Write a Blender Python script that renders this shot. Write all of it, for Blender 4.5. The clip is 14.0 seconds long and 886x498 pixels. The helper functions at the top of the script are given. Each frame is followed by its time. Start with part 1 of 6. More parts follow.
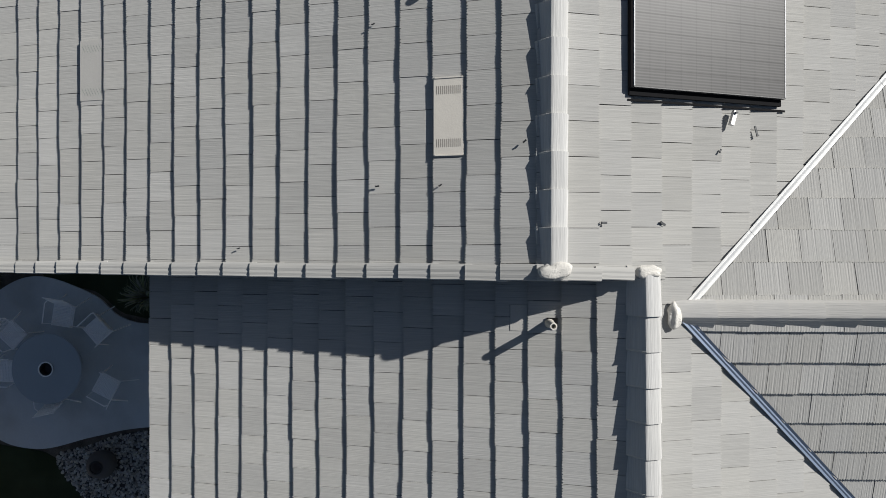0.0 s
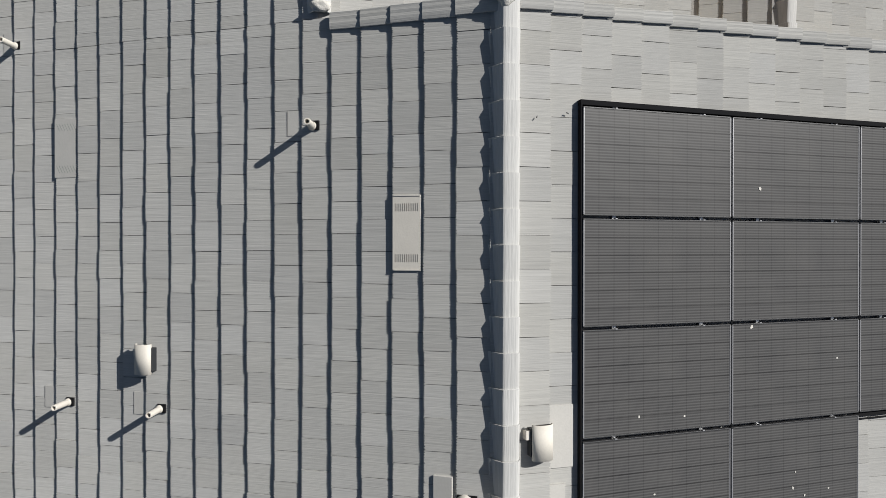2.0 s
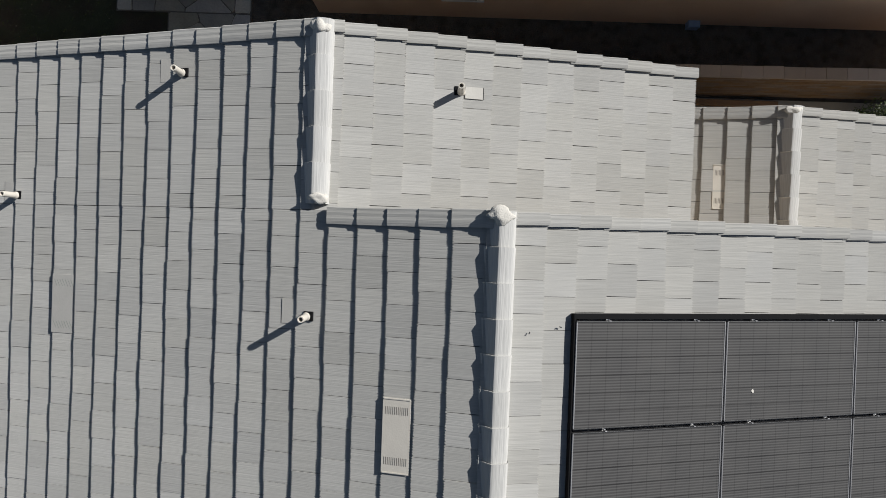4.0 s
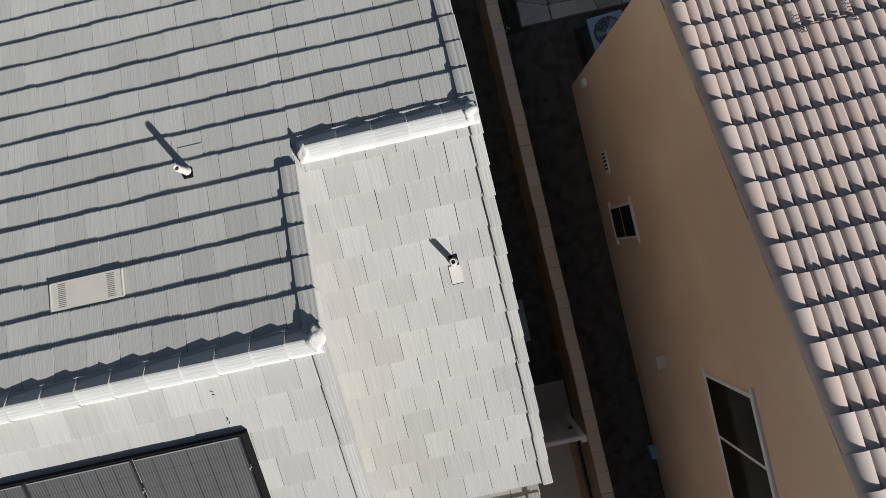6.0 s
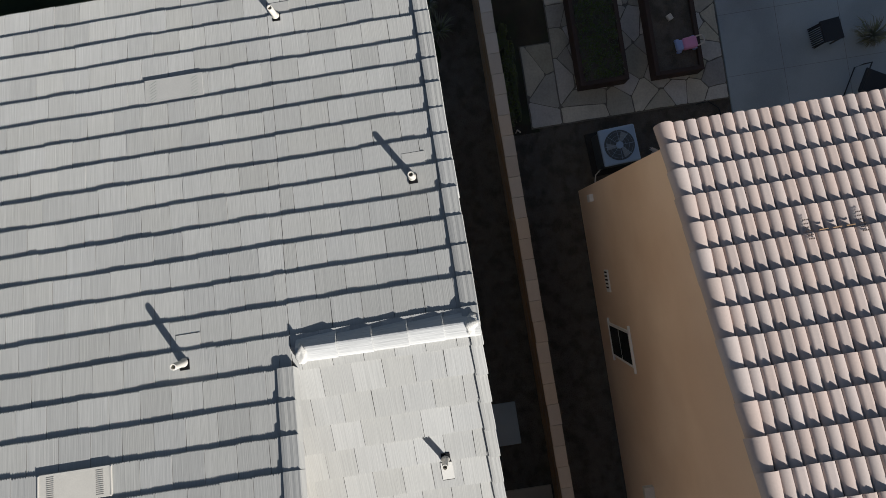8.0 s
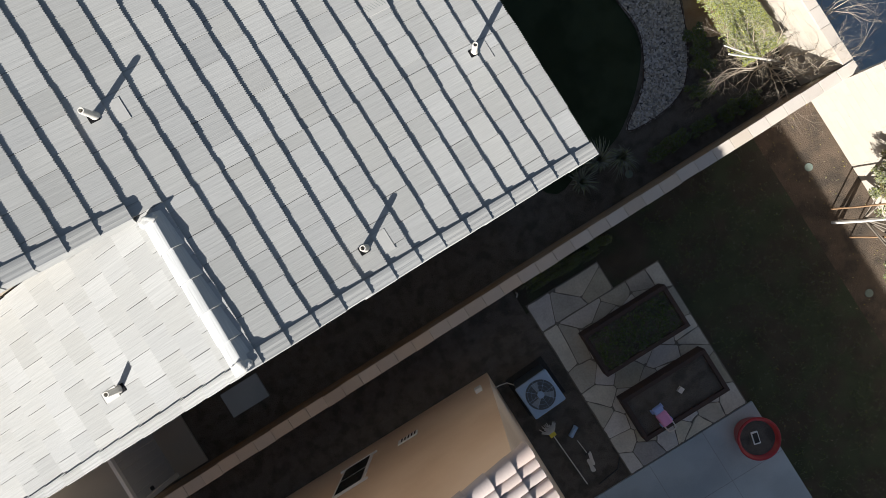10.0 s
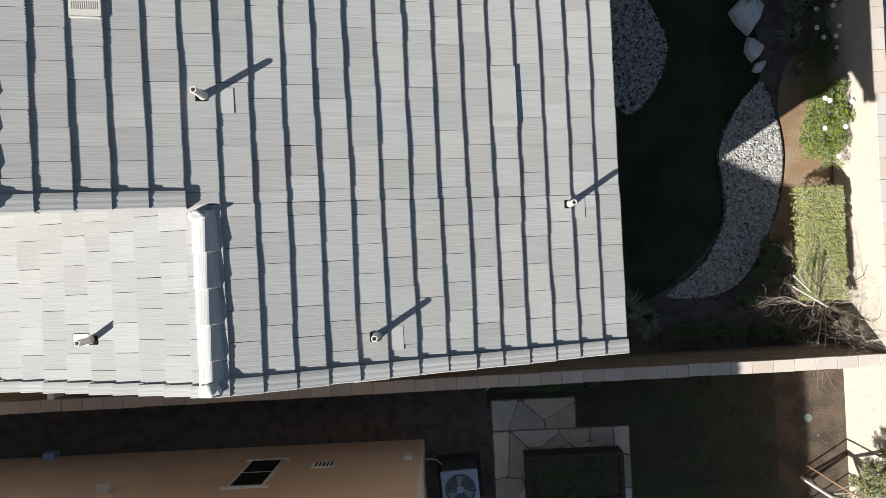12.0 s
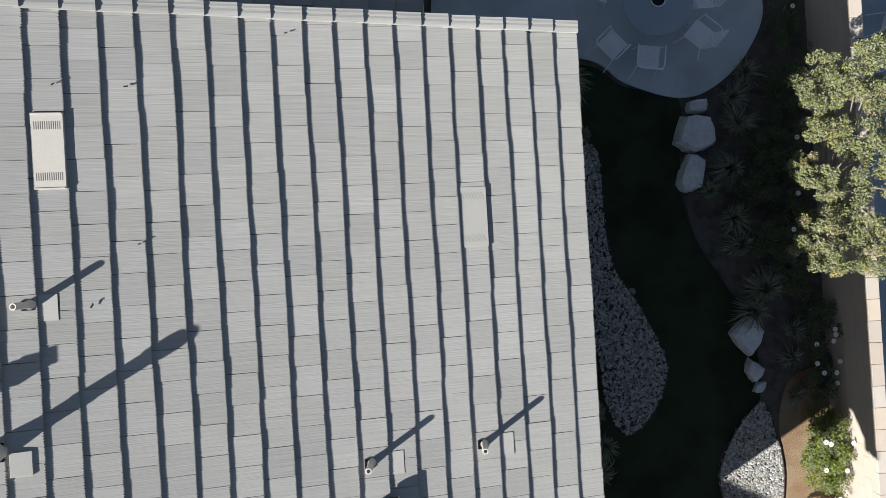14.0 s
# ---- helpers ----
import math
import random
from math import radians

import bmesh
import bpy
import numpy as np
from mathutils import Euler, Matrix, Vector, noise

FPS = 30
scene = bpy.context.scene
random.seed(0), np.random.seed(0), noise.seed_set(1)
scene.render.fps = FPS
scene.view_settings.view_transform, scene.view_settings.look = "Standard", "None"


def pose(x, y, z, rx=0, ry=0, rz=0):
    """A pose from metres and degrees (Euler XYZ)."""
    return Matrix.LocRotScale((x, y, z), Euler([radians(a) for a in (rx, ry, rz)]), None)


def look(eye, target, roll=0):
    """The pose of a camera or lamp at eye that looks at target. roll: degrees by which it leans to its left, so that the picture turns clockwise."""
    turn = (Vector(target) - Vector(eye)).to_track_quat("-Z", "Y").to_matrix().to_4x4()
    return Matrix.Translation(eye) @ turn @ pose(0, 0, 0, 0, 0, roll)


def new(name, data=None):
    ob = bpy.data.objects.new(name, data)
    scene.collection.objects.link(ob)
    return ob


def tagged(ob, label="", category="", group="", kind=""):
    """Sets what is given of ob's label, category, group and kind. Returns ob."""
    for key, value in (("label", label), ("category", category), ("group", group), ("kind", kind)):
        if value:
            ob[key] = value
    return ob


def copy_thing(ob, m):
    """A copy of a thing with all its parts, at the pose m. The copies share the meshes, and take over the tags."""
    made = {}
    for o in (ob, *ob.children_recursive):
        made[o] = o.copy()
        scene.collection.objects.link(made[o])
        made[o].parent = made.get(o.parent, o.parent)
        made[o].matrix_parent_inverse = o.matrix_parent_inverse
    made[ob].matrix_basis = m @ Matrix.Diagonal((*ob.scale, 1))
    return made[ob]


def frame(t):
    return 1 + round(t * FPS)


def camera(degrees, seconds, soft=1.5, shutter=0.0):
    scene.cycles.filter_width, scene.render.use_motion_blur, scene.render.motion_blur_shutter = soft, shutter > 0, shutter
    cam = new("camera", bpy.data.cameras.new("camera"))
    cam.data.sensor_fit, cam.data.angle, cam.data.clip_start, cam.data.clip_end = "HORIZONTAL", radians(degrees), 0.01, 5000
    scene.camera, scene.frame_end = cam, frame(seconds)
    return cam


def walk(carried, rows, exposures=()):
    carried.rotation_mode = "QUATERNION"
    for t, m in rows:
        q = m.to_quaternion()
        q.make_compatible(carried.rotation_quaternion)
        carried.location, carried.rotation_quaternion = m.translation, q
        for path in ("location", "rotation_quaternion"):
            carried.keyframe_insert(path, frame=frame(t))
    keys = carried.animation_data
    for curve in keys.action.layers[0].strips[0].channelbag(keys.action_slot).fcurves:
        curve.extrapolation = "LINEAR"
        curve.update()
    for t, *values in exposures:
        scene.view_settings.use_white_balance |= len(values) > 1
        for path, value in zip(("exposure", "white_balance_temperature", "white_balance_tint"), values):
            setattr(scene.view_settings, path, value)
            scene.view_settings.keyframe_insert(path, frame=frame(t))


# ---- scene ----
cam = camera(70.81, 14.0, soft=0.8)
# seconds, place in metres, turn in degrees
ROWS = [
    (0, 0.042, -0.002, 12.892, -0.03, 0.75, 0.02),
    (0.5, 0.117, 1.503, 13.031, 0.21, 0.37, -0.01),
    (1, 0.186, 3.035, 13.024, 0.12, 0.37, 0.05),
    (1.5, 0.296, 4.689, 13.119, -0.01, 0.29, 0.13),
    (2, 0.354, 6.171, 13.131, -0.21, 0.05, 0.05),
    (2.5, 0.420, 6.967, 13.145, -0.15, 0.30, 0.11),
    (3, 0.444, 7.259, 13.128, -0.32, 0.45, 0.02),
    (3.5, 0.432, 7.501, 13.116, -0.24, 0.25, 0.01),
    (3.7, 0.436, 7.721, 13.123, -0.52, 0.33, -0.01),
    (5.8, 0.439, 9.706, 13.089, 0.36, 1.09, 69.77),
    (6, 0.429, 9.701, 13.092, 0.39, 1.06, 77.30),
    (6.5, 0.436, 9.701, 13.094, 0.36, 1.06, 78.39),
    (7, 0.404, 9.719, 13.054, 0.29, 1.01, 80.63),
    (7.5, -0.296, 9.859, 13.023, 0.42, 0.98, 80.60),
    (8, -1.550, 10.082, 13.075, 0.48, 0.99, 81.03),
    (8.5, -2.396, 10.219, 13.072, 0.65, 1.00, 81.57),
    (8.7, -2.698, 10.268, 13.087, 0.64, 0.99, 81.98),
    (10.8, -3.171, 10.241, 13.075, -0.27, 0.66, 177.00),
    (11, -3.174, 10.245, 13.084, -0.25, 0.68, 177.01),
    (11.5, -3.153, 9.984, 13.001, -0.20, 0.63, 176.96),
    (12, -3.224, 8.931, 13.016, 0.05, 0.80, 177.12),
    (12.5, -3.301, 7.495, 13.031, 0.55, 0.81, 176.94),
    (13, -3.412, 6.166, 13.044, 0.67, 0.96, 176.79),
    (13.5, -3.510, 4.567, 13.015, 0.34, 0.97, 176.98),
    (14, -3.629, 2.301, 13.008, 0.17, 0.98, 176.61),
]
PATH = [(t, pose(*row)) for t, *row in ROWS]
walk(cam, PATH, [(0.0, 0.29), (1.0, 0.12), (1.5, 0.18), (2.0, 0.22), (2.5, 0.14), (3.0, 0.09), (3.5, 0.11), (6.0, 0.38), (7.0, 0.37), (8.0, 0.52), (8.5, 0.76), (11.0, 1.02), (12.0, 0.93), (12.5, 0.76), (14.0, 0.88)])

# ---- light ----
SUN = Vector((0.739, 0.45, 0.538)).normalized()
world = bpy.data.worlds.new("sky_world")
scene.world = world
world.use_nodes = True
wn = world.node_tree.nodes
sky = wn.new("ShaderNodeTexSky")
sky.sky_type = "NISHITA"
sky.sun_disc = False
sky.sun_elevation = math.asin(SUN.z)
sky.sun_rotation = math.atan2(SUN.x, SUN.y)
wn["Background"].inputs[1].default_value = 0.038
world.node_tree.links.new(sky.outputs[0], wn["Background"].inputs[0])
sun = new("sun", bpy.data.lights.new("sun", "SUN"))
sun.data.energy = 5.0
sun.data.angle = radians(0.53)
sun.data.color = (1.0, 0.985, 0.95)
sun.matrix_world = look(SUN * 60, (0, 0, 0))

# ---- materials ----


def material(name, color, rough=0.85, vary=0.15, scale=3.0, fine=40.0, bump=0.2, metal=0.0, pieces=0.0, streak=None, spec=0.5, second=None, mix=0.0, dist=0.01, grain=1.0, matte=0.0):
    """A surface with coarse stains, fine grain and relief in world space. streak: stretch of the grain along the axes.
    grain: share of the fine grain in the tone. matte: how far the body scatters like dust or raw concrete. pieces: how far single pieces differ in tone. second, mix: a colour of patches and their share."""
    m = bpy.data.materials.new(name)
    m.use_nodes = True
    nt = m.node_tree
    nd, ln = nt.nodes, nt.links
    bsdf = nd["Principled BSDF"]
    geo = nd.new("ShaderNodeNewGeometry")
    mp = nd.new("ShaderNodeMapping")
    mp.inputs["Scale"].default_value = streak or (1, 1, 1)
    if pieces:
        info = nd.new("ShaderNodeObjectInfo")
        own = nd.new("ShaderNodeMath")
        ln.new(info.outputs["Random"], own.inputs[0])
        ln.new(geo.outputs["Random Per Island"], own.inputs[1])
        far = nd.new("ShaderNodeVectorMath")
        far.operation = "MULTIPLY_ADD"
        ln.new(own.outputs[0], far.inputs[0])
        far.inputs[1].default_value = (37.0, 37.0, 37.0)
        ln.new(geo.outputs["Position"], far.inputs[2])
        ln.new(far.outputs[0], mp.inputs[0])
    else:
        ln.new(geo.outputs["Position"], mp.inputs[0])
    big = nd.new("ShaderNodeTexNoise")
    big.inputs["Scale"].default_value = scale
    big.inputs["Detail"].default_value = 5
    ln.new(geo.outputs["Position"], big.inputs[0])
    small = nd.new("ShaderNodeTexNoise")
    small.inputs["Scale"].default_value = fine
    small.inputs["Detail"].default_value = 3
    ln.new(mp.outputs[0], small.inputs[0])

    def math_node(op, a, b):
        n = nd.new("ShaderNodeMath")
        n.operation = op
        for k, v in enumerate((a, b)):
            if isinstance(v, (int, float)):
                n.inputs[k].default_value = v
            else:
                ln.new(v, n.inputs[k])
        return n.outputs[0]

    tone = math_node("ADD", math_node("MULTIPLY", big.outputs[0], vary), math_node("MULTIPLY", small.outputs[0], vary * grain))
    tone = math_node("ADD", tone, 1.0 - vary * (0.5 + 0.5 * grain))
    base = nd.new("ShaderNodeRGB")
    base.outputs[0].default_value = (*color, 1)
    col = base.outputs[0]
    if second:
        ramp = nd.new("ShaderNodeMapRange")
        ramp.inputs[1].default_value, ramp.inputs[2].default_value = 0.62 - mix * 0.4, 0.72 - mix * 0.3
        patch = nd.new("ShaderNodeTexNoise")
        patch.inputs["Scale"].default_value = scale * 0.6
        patch.inputs["Detail"].default_value = 6
        ln.new(geo.outputs["Position"], patch.inputs[0])
        ln.new(patch.outputs[0], ramp.inputs[0])
        mx = nd.new("ShaderNodeMix")
        mx.data_type = "RGBA"
        ln.new(ramp.outputs[0], mx.inputs[0])
        ln.new(col, mx.inputs[6])
        mx.inputs[7].default_value = (*second, 1)
        col = mx.outputs[2]
    if pieces:
        rnd = math_node("FRACT", math_node("ADD", info.outputs["Random"], geo.outputs["Random Per Island"]), 0.0)
        tone = math_node("MULTIPLY", tone, math_node("ADD", math_node("MULTIPLY", rnd, 2 * pieces), 1 - pieces))
        hue = nd.new("ShaderNodeHueSaturation")
        ln.new(math_node("ADD", math_node("MULTIPLY", math_node("FRACT", math_node("MULTIPLY", rnd, 7.31), 0.0), 5 * pieces), 1 - 2.5 * pieces), hue.inputs["Saturation"])
        ln.new(col, hue.inputs["Color"])
        col = hue.outputs[0]
    sc = nd.new("ShaderNodeVectorMath")
    sc.operation = "SCALE"
    ln.new(col, sc.inputs[0])
    ln.new(tone, sc.inputs["Scale"])
    ln.new(sc.outputs[0], bsdf.inputs["Base Color"])
    bsdf.inputs["Roughness"].default_value = rough
    bsdf.inputs["Metallic"].default_value = metal
    bsdf.inputs["Diffuse Roughness"].default_value = matte
    bsdf.inputs["Specular IOR Level"].default_value = spec
    if bump:
        bp = nd.new("ShaderNodeBump")
        bp.inputs["Strength"].default_value = bump
        bp.inputs["Distance"].default_value = dist
        ln.new(small.outputs[0], bp.inputs["Height"])
        ln.new(bp.outputs[0], bsdf.inputs["Normal"])
    return m


def panel_material():
    """Dark glass over black cells: thin silver fingers across and busbars along."""
    m = bpy.data.materials.new("solar_glass")
    m.use_nodes = True
    nd, ln = m.node_tree.nodes, m.node_tree.links
    bsdf = nd["Principled BSDF"]
    co = nd.new("ShaderNodeTexCoord")
    sep = nd.new("ShaderNodeSeparateXYZ")
    ln.new(co.outputs["Object"], sep.inputs[0])

    def lines(out, period, width):
        a = nd.new("ShaderNodeMath")
        a.operation = "PINGPONG"
        ln.new(out, a.inputs[0])
        a.inputs[1].default_value = period / 2
        b = nd.new("ShaderNodeMath")
        b.operation = "LESS_THAN"
        ln.new(a.outputs[0], b.inputs[0])
        b.inputs[1].default_value = width / 2
        return b.outputs[0]

    cells_u, cells_v = lines(sep.outputs[0], 0.158, 0.010), lines(sep.outputs[1], 0.1625, 0.013)
    fingers = lines(sep.outputs[1], 0.0265, 0.012)
    add = None
    for other, k in ((fingers, 0.55), (cells_u, -0.22), (cells_v, -0.42)):
        mul = nd.new("ShaderNodeMath")
        mul.operation = "MULTIPLY_ADD"
        ln.new(other, mul.inputs[0])
        mul.inputs[1].default_value = k
        if add:
            ln.new(add, mul.inputs[2])
        else:
            mul.inputs[2].default_value = 0.42
        add = mul.outputs[0]
    noise_n = nd.new("ShaderNodeTexNoise")
    noise_n.inputs["Scale"].default_value = 2.5
    noise_n.inputs["Detail"].default_value = 6
    ln.new(co.outputs["Object"], noise_n.inputs[0])
    mx = nd.new("ShaderNodeMix")
    mx.data_type = "RGBA"
    mx.inputs[6].default_value = (0.014, 0.014, 0.016, 1)
    mx.inputs[7].default_value = (0.084, 0.083, 0.084, 1)
    cl = nd.new("ShaderNodeClamp")
    ln.new(add, cl.inputs[0])
    ln.new(cl.outputs[0], mx.inputs[0])
    dust = nd.new("ShaderNodeMix")
    dust.data_type = "RGBA"
    half = nd.new("ShaderNodeMath")
    half.operation = "MULTIPLY"
    half.inputs[1].default_value = 0.22
    ln.new(noise_n.outputs[0], half.inputs[0])
    ln.new(half.outputs[0], dust.inputs[0])
    ln.new(mx.outputs[2], dust.inputs[6])
    dust.inputs[7].default_value = (0.20, 0.19, 0.175, 1)
    ln.new(dust.outputs[2], bsdf.inputs["Base Color"])
    bsdf.inputs["Roughness"].default_value = 0.42
    bsdf.inputs["Specular IOR Level"].default_value = 0.15
    return m


TILE_X = material("ribbed_concrete_tile", (0.405, 0.398, 0.378), 0.9, 0.14, 1.6, 18.0, 0.4, pieces=0.085, streak=(0.05, 7.5, 0.5), dist=0.006, grain=3.2, matte=0.38)
TILE_Y = material("ribbed_concrete_tile_cross", (0.405, 0.398, 0.378), 0.9, 0.14, 1.6, 18.0, 0.5, pieces=0.085, streak=(7.5, 0.05, 0.5), dist=0.006, grain=3.2, matte=0.38)
CAP_Y = material("ridge_tile_concrete", (0.50, 0.495, 0.48), 0.6, 0.12, 2.0, 14.0, 0.3, pieces=0.06, streak=(8, 0.06, 5), dist=0.010, grain=4.0, matte=0.38)
CAP_X = material("ridge_tile_concrete_cross", (0.43, 0.42, 0.40), 0.85, 0.12, 2.0, 14.0, 0.4, pieces=0.05, streak=(0.06, 7, 5), dist=0.01, grain=3.0, matte=0.38)
MORTAR = material("white_mortar", (0.55, 0.53, 0.49), 0.95, 0.2, 6.0, 60.0, 0.6)
DECK = material("roof_deck_felt", (0.05, 0.05, 0.055), 0.95, 0.2)
STUCCO = material("beige_stucco", (0.52, 0.44, 0.34), 0.95, 0.12, 1.0, 90.0, 0.4)
STUCCO_TAN = material("tan_stucco", (0.82, 0.625, 0.465), 0.95, 0.16, 0.6, 110.0, 0.45, second=(0.74, 0.54, 0.385), mix=0.45)
FASCIA = material("white_painted_wood", (0.70, 0.68, 0.64), 0.6, 0.08)
TRIM_PINK = material("brown_painted_fascia", (0.30, 0.19, 0.145), 0.7, 0.12)
PAINT = material("weathered_vent_paint", (0.58, 0.545, 0.485), 0.75, 0.14, 9.0, 60.0, 0.1)
TILE_PLATE = material("painted_flashing", (0.455, 0.44, 0.41), 0.75, 0.12, 7.0, 50.0, 0.1)
# shade inside the vent slots, painted as a mid brown
VENT_SLOT = material("shaded_vent_slot", (0.17, 0.155, 0.14), 0.9, 0.1)
LEAD = material("galvanised_flue", (0.58, 0.57, 0.55), 0.45, 0.15, 9.0, 60.0, 0.05, metal=0.35)
BLACK = material("black_opening", (0.010, 0.010, 0.011), 0.95, 0.1, spec=0.1)
# the valley metal again, with the south side's bluish shade in its colour
FLASH_SHADED = material("shaded_flashing", (0.15, 0.19, 0.26), 0.45, 0.15, 4.0, 50.0, 0.05, metal=0.3)
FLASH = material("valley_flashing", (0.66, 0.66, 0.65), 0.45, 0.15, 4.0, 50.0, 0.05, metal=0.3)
CELLS = panel_material()
FRAME_BLACK = material("anodised_dark_edge", (0.24, 0.24, 0.25), 0.5, 0.1, metal=0.3)
FRAME_DARK = material("black_frame_edge", (0.03, 0.03, 0.032), 0.5, 0.1)
RAIL = material("aluminium_rail", (0.62, 0.62, 0.62), 0.35, 0.1, metal=0.8)
SOIL = material("dark_mulch_soil", (0.120, 0.106, 0.088), 1.0, 0.7, 6.0, 45.0, 1.0, second=(0.080, 0.071, 0.058), mix=0.35, dist=0.03)
SOIL_DRY = material("brown_garden_soil", (0.098, 0.071, 0.050), 1.0, 0.7, 3.5, 55.0, 1.0, second=(0.055, 0.042, 0.031), mix=0.4, dist=0.02)
BARE = material("sandy_soil", (0.29, 0.21, 0.13), 1.0, 0.4, 3.0, 60.0, 0.8, second=(0.24, 0.15, 0.085), mix=0.4, dist=0.02)
LAWN_THIN = material("thin_turf_on_soil", (0.056, 0.066, 0.040), 1.0, 0.8, 2.2, 70.0, 1.0, second=(0.064, 0.057, 0.043), mix=0.5, spec=0.1, dist=0.02)
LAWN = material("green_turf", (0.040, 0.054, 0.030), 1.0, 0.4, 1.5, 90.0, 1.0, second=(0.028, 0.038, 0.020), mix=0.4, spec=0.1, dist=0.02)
CONCRETE = material("grey_patio_concrete", (0.52, 0.56, 0.59), 0.9, 0.2, 1.3, 50.0, 0.25, second=(0.43, 0.46, 0.48), mix=0.35)
CONCRETE_WARM = material("beige_concrete", (0.46, 0.43, 0.37), 0.9, 0.14, 1.3, 50.0, 0.2)
SLATE = material("blue_grey_concrete", (0.37, 0.44, 0.48), 0.9, 0.28, 1.1, 50.0, 0.2, second=(0.30, 0.36, 0.40), mix=0.35)
PEBBLE = material("river_pebble", (0.30, 0.29, 0.27), 0.8, 0.15, 5.0, 80.0, 0.1, pieces=0.55)
GRAVEL = material("gravel_bed", (0.035, 0.034, 0.033), 1.0, 0.5, 9.0, 60.0, 1.0)
ROCK = material("pale_boulder", (0.60, 0.60, 0.60), 0.95, 0.45, 3.0, 14.0, 0.7, dist=0.03)
BLOCK = material("brown_split_block", (0.27, 0.185, 0.12), 1.0, 0.3, 4.0, 30.0, 0.9, pieces=0.12, dist=0.02)
BLOCK_CREAM = material("cream_wall_block", (0.49, 0.43, 0.36), 1.0, 0.10, 2.0, 60.0, 0.3, pieces=0.025)
CAP = material("beige_wall_cap", (0.52, 0.45, 0.38), 0.95, 0.16, 4.0, 60.0, 0.3, pieces=0.08)
CLAY = material("pink_clay_tile", (0.52, 0.425, 0.38), 0.9, 0.16, 2.0, 40.0, 0.08, pieces=0.07)
CLAY_DARK = material("clay_underlay", (0.10, 0.07, 0.06), 0.95, 0.2)
GLASS = material("dark_window_glass", (0.012, 0.016, 0.013), 0.06, 0.0, bump=0.0, spec=0.6)
VINYL = material("white_vinyl", (0.82, 0.81, 0.78), 0.5, 0.06, bump=0.05)
VINYL_GREY = material("grey_gate_panel", (0.55, 0.55, 0.54), 0.6, 0.08, bump=0.05)
FLAG = material("flagstone", (0.46, 0.445, 0.385), 0.95, 0.45, 3.5, 25.0, 0.6, pieces=0.28)
GROUT = material("flagstone_joint", (0.17, 0.157, 0.135), 1.0, 0.4, 5.0, 40.0, 0.6)
DARKWOOD = material("dark_stained_timber", (0.050, 0.030, 0.024), 0.75, 0.3, 4.0, 30.0, 0.4)
WOOD = material("weathered_timber", (0.36, 0.22, 0.12), 0.8, 0.25, 5.0, 25.0, 0.4)
STEEL_BLUE = material("painted_steel_cabinet", (0.29, 0.41, 0.58), 0.5, 0.08, bump=0.05)
COVER = material("faded_green_cover", (0.16, 0.20, 0.17), 0.8, 0.2, 6.0, 60.0, 0.1)
GRILLE = material("dark_coil_grille", (0.07, 0.085, 0.10), 0.6, 0.2, 6.0, 80.0, 0.4)
BLADES = material("grey_fan_blade", (0.22, 0.27, 0.32), 0.5, 0.1, bump=0.0)
DARK = material("dark_metal", (0.03, 0.032, 0.035), 0.5, 0.2, metal=0.3)
MESH_WHITE = material("white_wire_mesh", (0.86, 0.87, 0.88), 0.6, 0.1, bump=0.0)
TABLE = material("blue_grey_table_top", (0.34, 0.38, 0.42), 0.55, 0.1, 3.0, 60.0, 0.1)
RED = material("red_glazed_pot", (0.36, 0.02, 0.025), 0.35, 0.15)
PINK = material("pink_plastic", (0.70, 0.30, 0.52), 0.4, 0.1, bump=0.0)
TOYBLUE = material("blue_plastic", (0.32, 0.42, 0.72), 0.4, 0.1, bump=0.0)
YELLOW = material("yellow_plastic", (0.75, 0.62, 0.06), 0.4, 0.1, bump=0.0)
PALE = material("pale_cloth", (0.62, 0.59, 0.54), 0.9, 0.2)
TERRACOTTA = material("dark_clay_pot", (0.075, 0.07, 0.068), 0.7, 0.25)
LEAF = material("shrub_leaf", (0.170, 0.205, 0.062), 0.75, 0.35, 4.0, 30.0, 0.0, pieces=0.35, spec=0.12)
LEAF_LIGHT = material("sage_leaf", (0.215, 0.225, 0.112), 0.75, 0.3, 4.0, 30.0, 0.0, pieces=0.22, spec=0.10)
LEAF_HEDGE = material("pale_hedge_leaf", (0.32, 0.335, 0.145), 0.75, 0.3, 4.0, 30.0, 0.0, pieces=0.25, spec=0.10)
LEAF_YELLOW = material("yellowing_leaf", (0.28, 0.25, 0.125), 0.75, 0.3, 4.0, 30.0, 0.0, pieces=0.2, spec=0.12)
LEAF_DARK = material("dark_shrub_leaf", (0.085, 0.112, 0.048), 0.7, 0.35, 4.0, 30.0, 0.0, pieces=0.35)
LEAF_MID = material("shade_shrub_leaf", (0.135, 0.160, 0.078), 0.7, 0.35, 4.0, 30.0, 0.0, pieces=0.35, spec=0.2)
BLADE = material("grey_green_blade", (0.185, 0.200, 0.135), 0.7, 0.3, 4.0, 30.0, 0.0, pieces=0.3)
TWIG = material("pale_twig", (0.46, 0.38, 0.29), 0.9, 0.3, 6.0, 40.0, 0.4)
BARK = material("grey_bark", (0.24, 0.20, 0.16), 0.9, 0.3, 6.0, 40.0, 0.6)
FLOWER = material("white_petals", (0.80, 0.78, 0.72), 0.7, 0.1, bump=0.0)

# ---- mesh helpers ----


def mesh_from(name, verts, faces, mat):
    me = bpy.data.meshes.new(name)
    me.from_pydata([tuple(v) for v in verts], [], faces)
    me.materials.append(mat)
    me.update()
    return me


ORIGIN = Vector((0, 0, 0))     # corner from which the things of a yard are set out


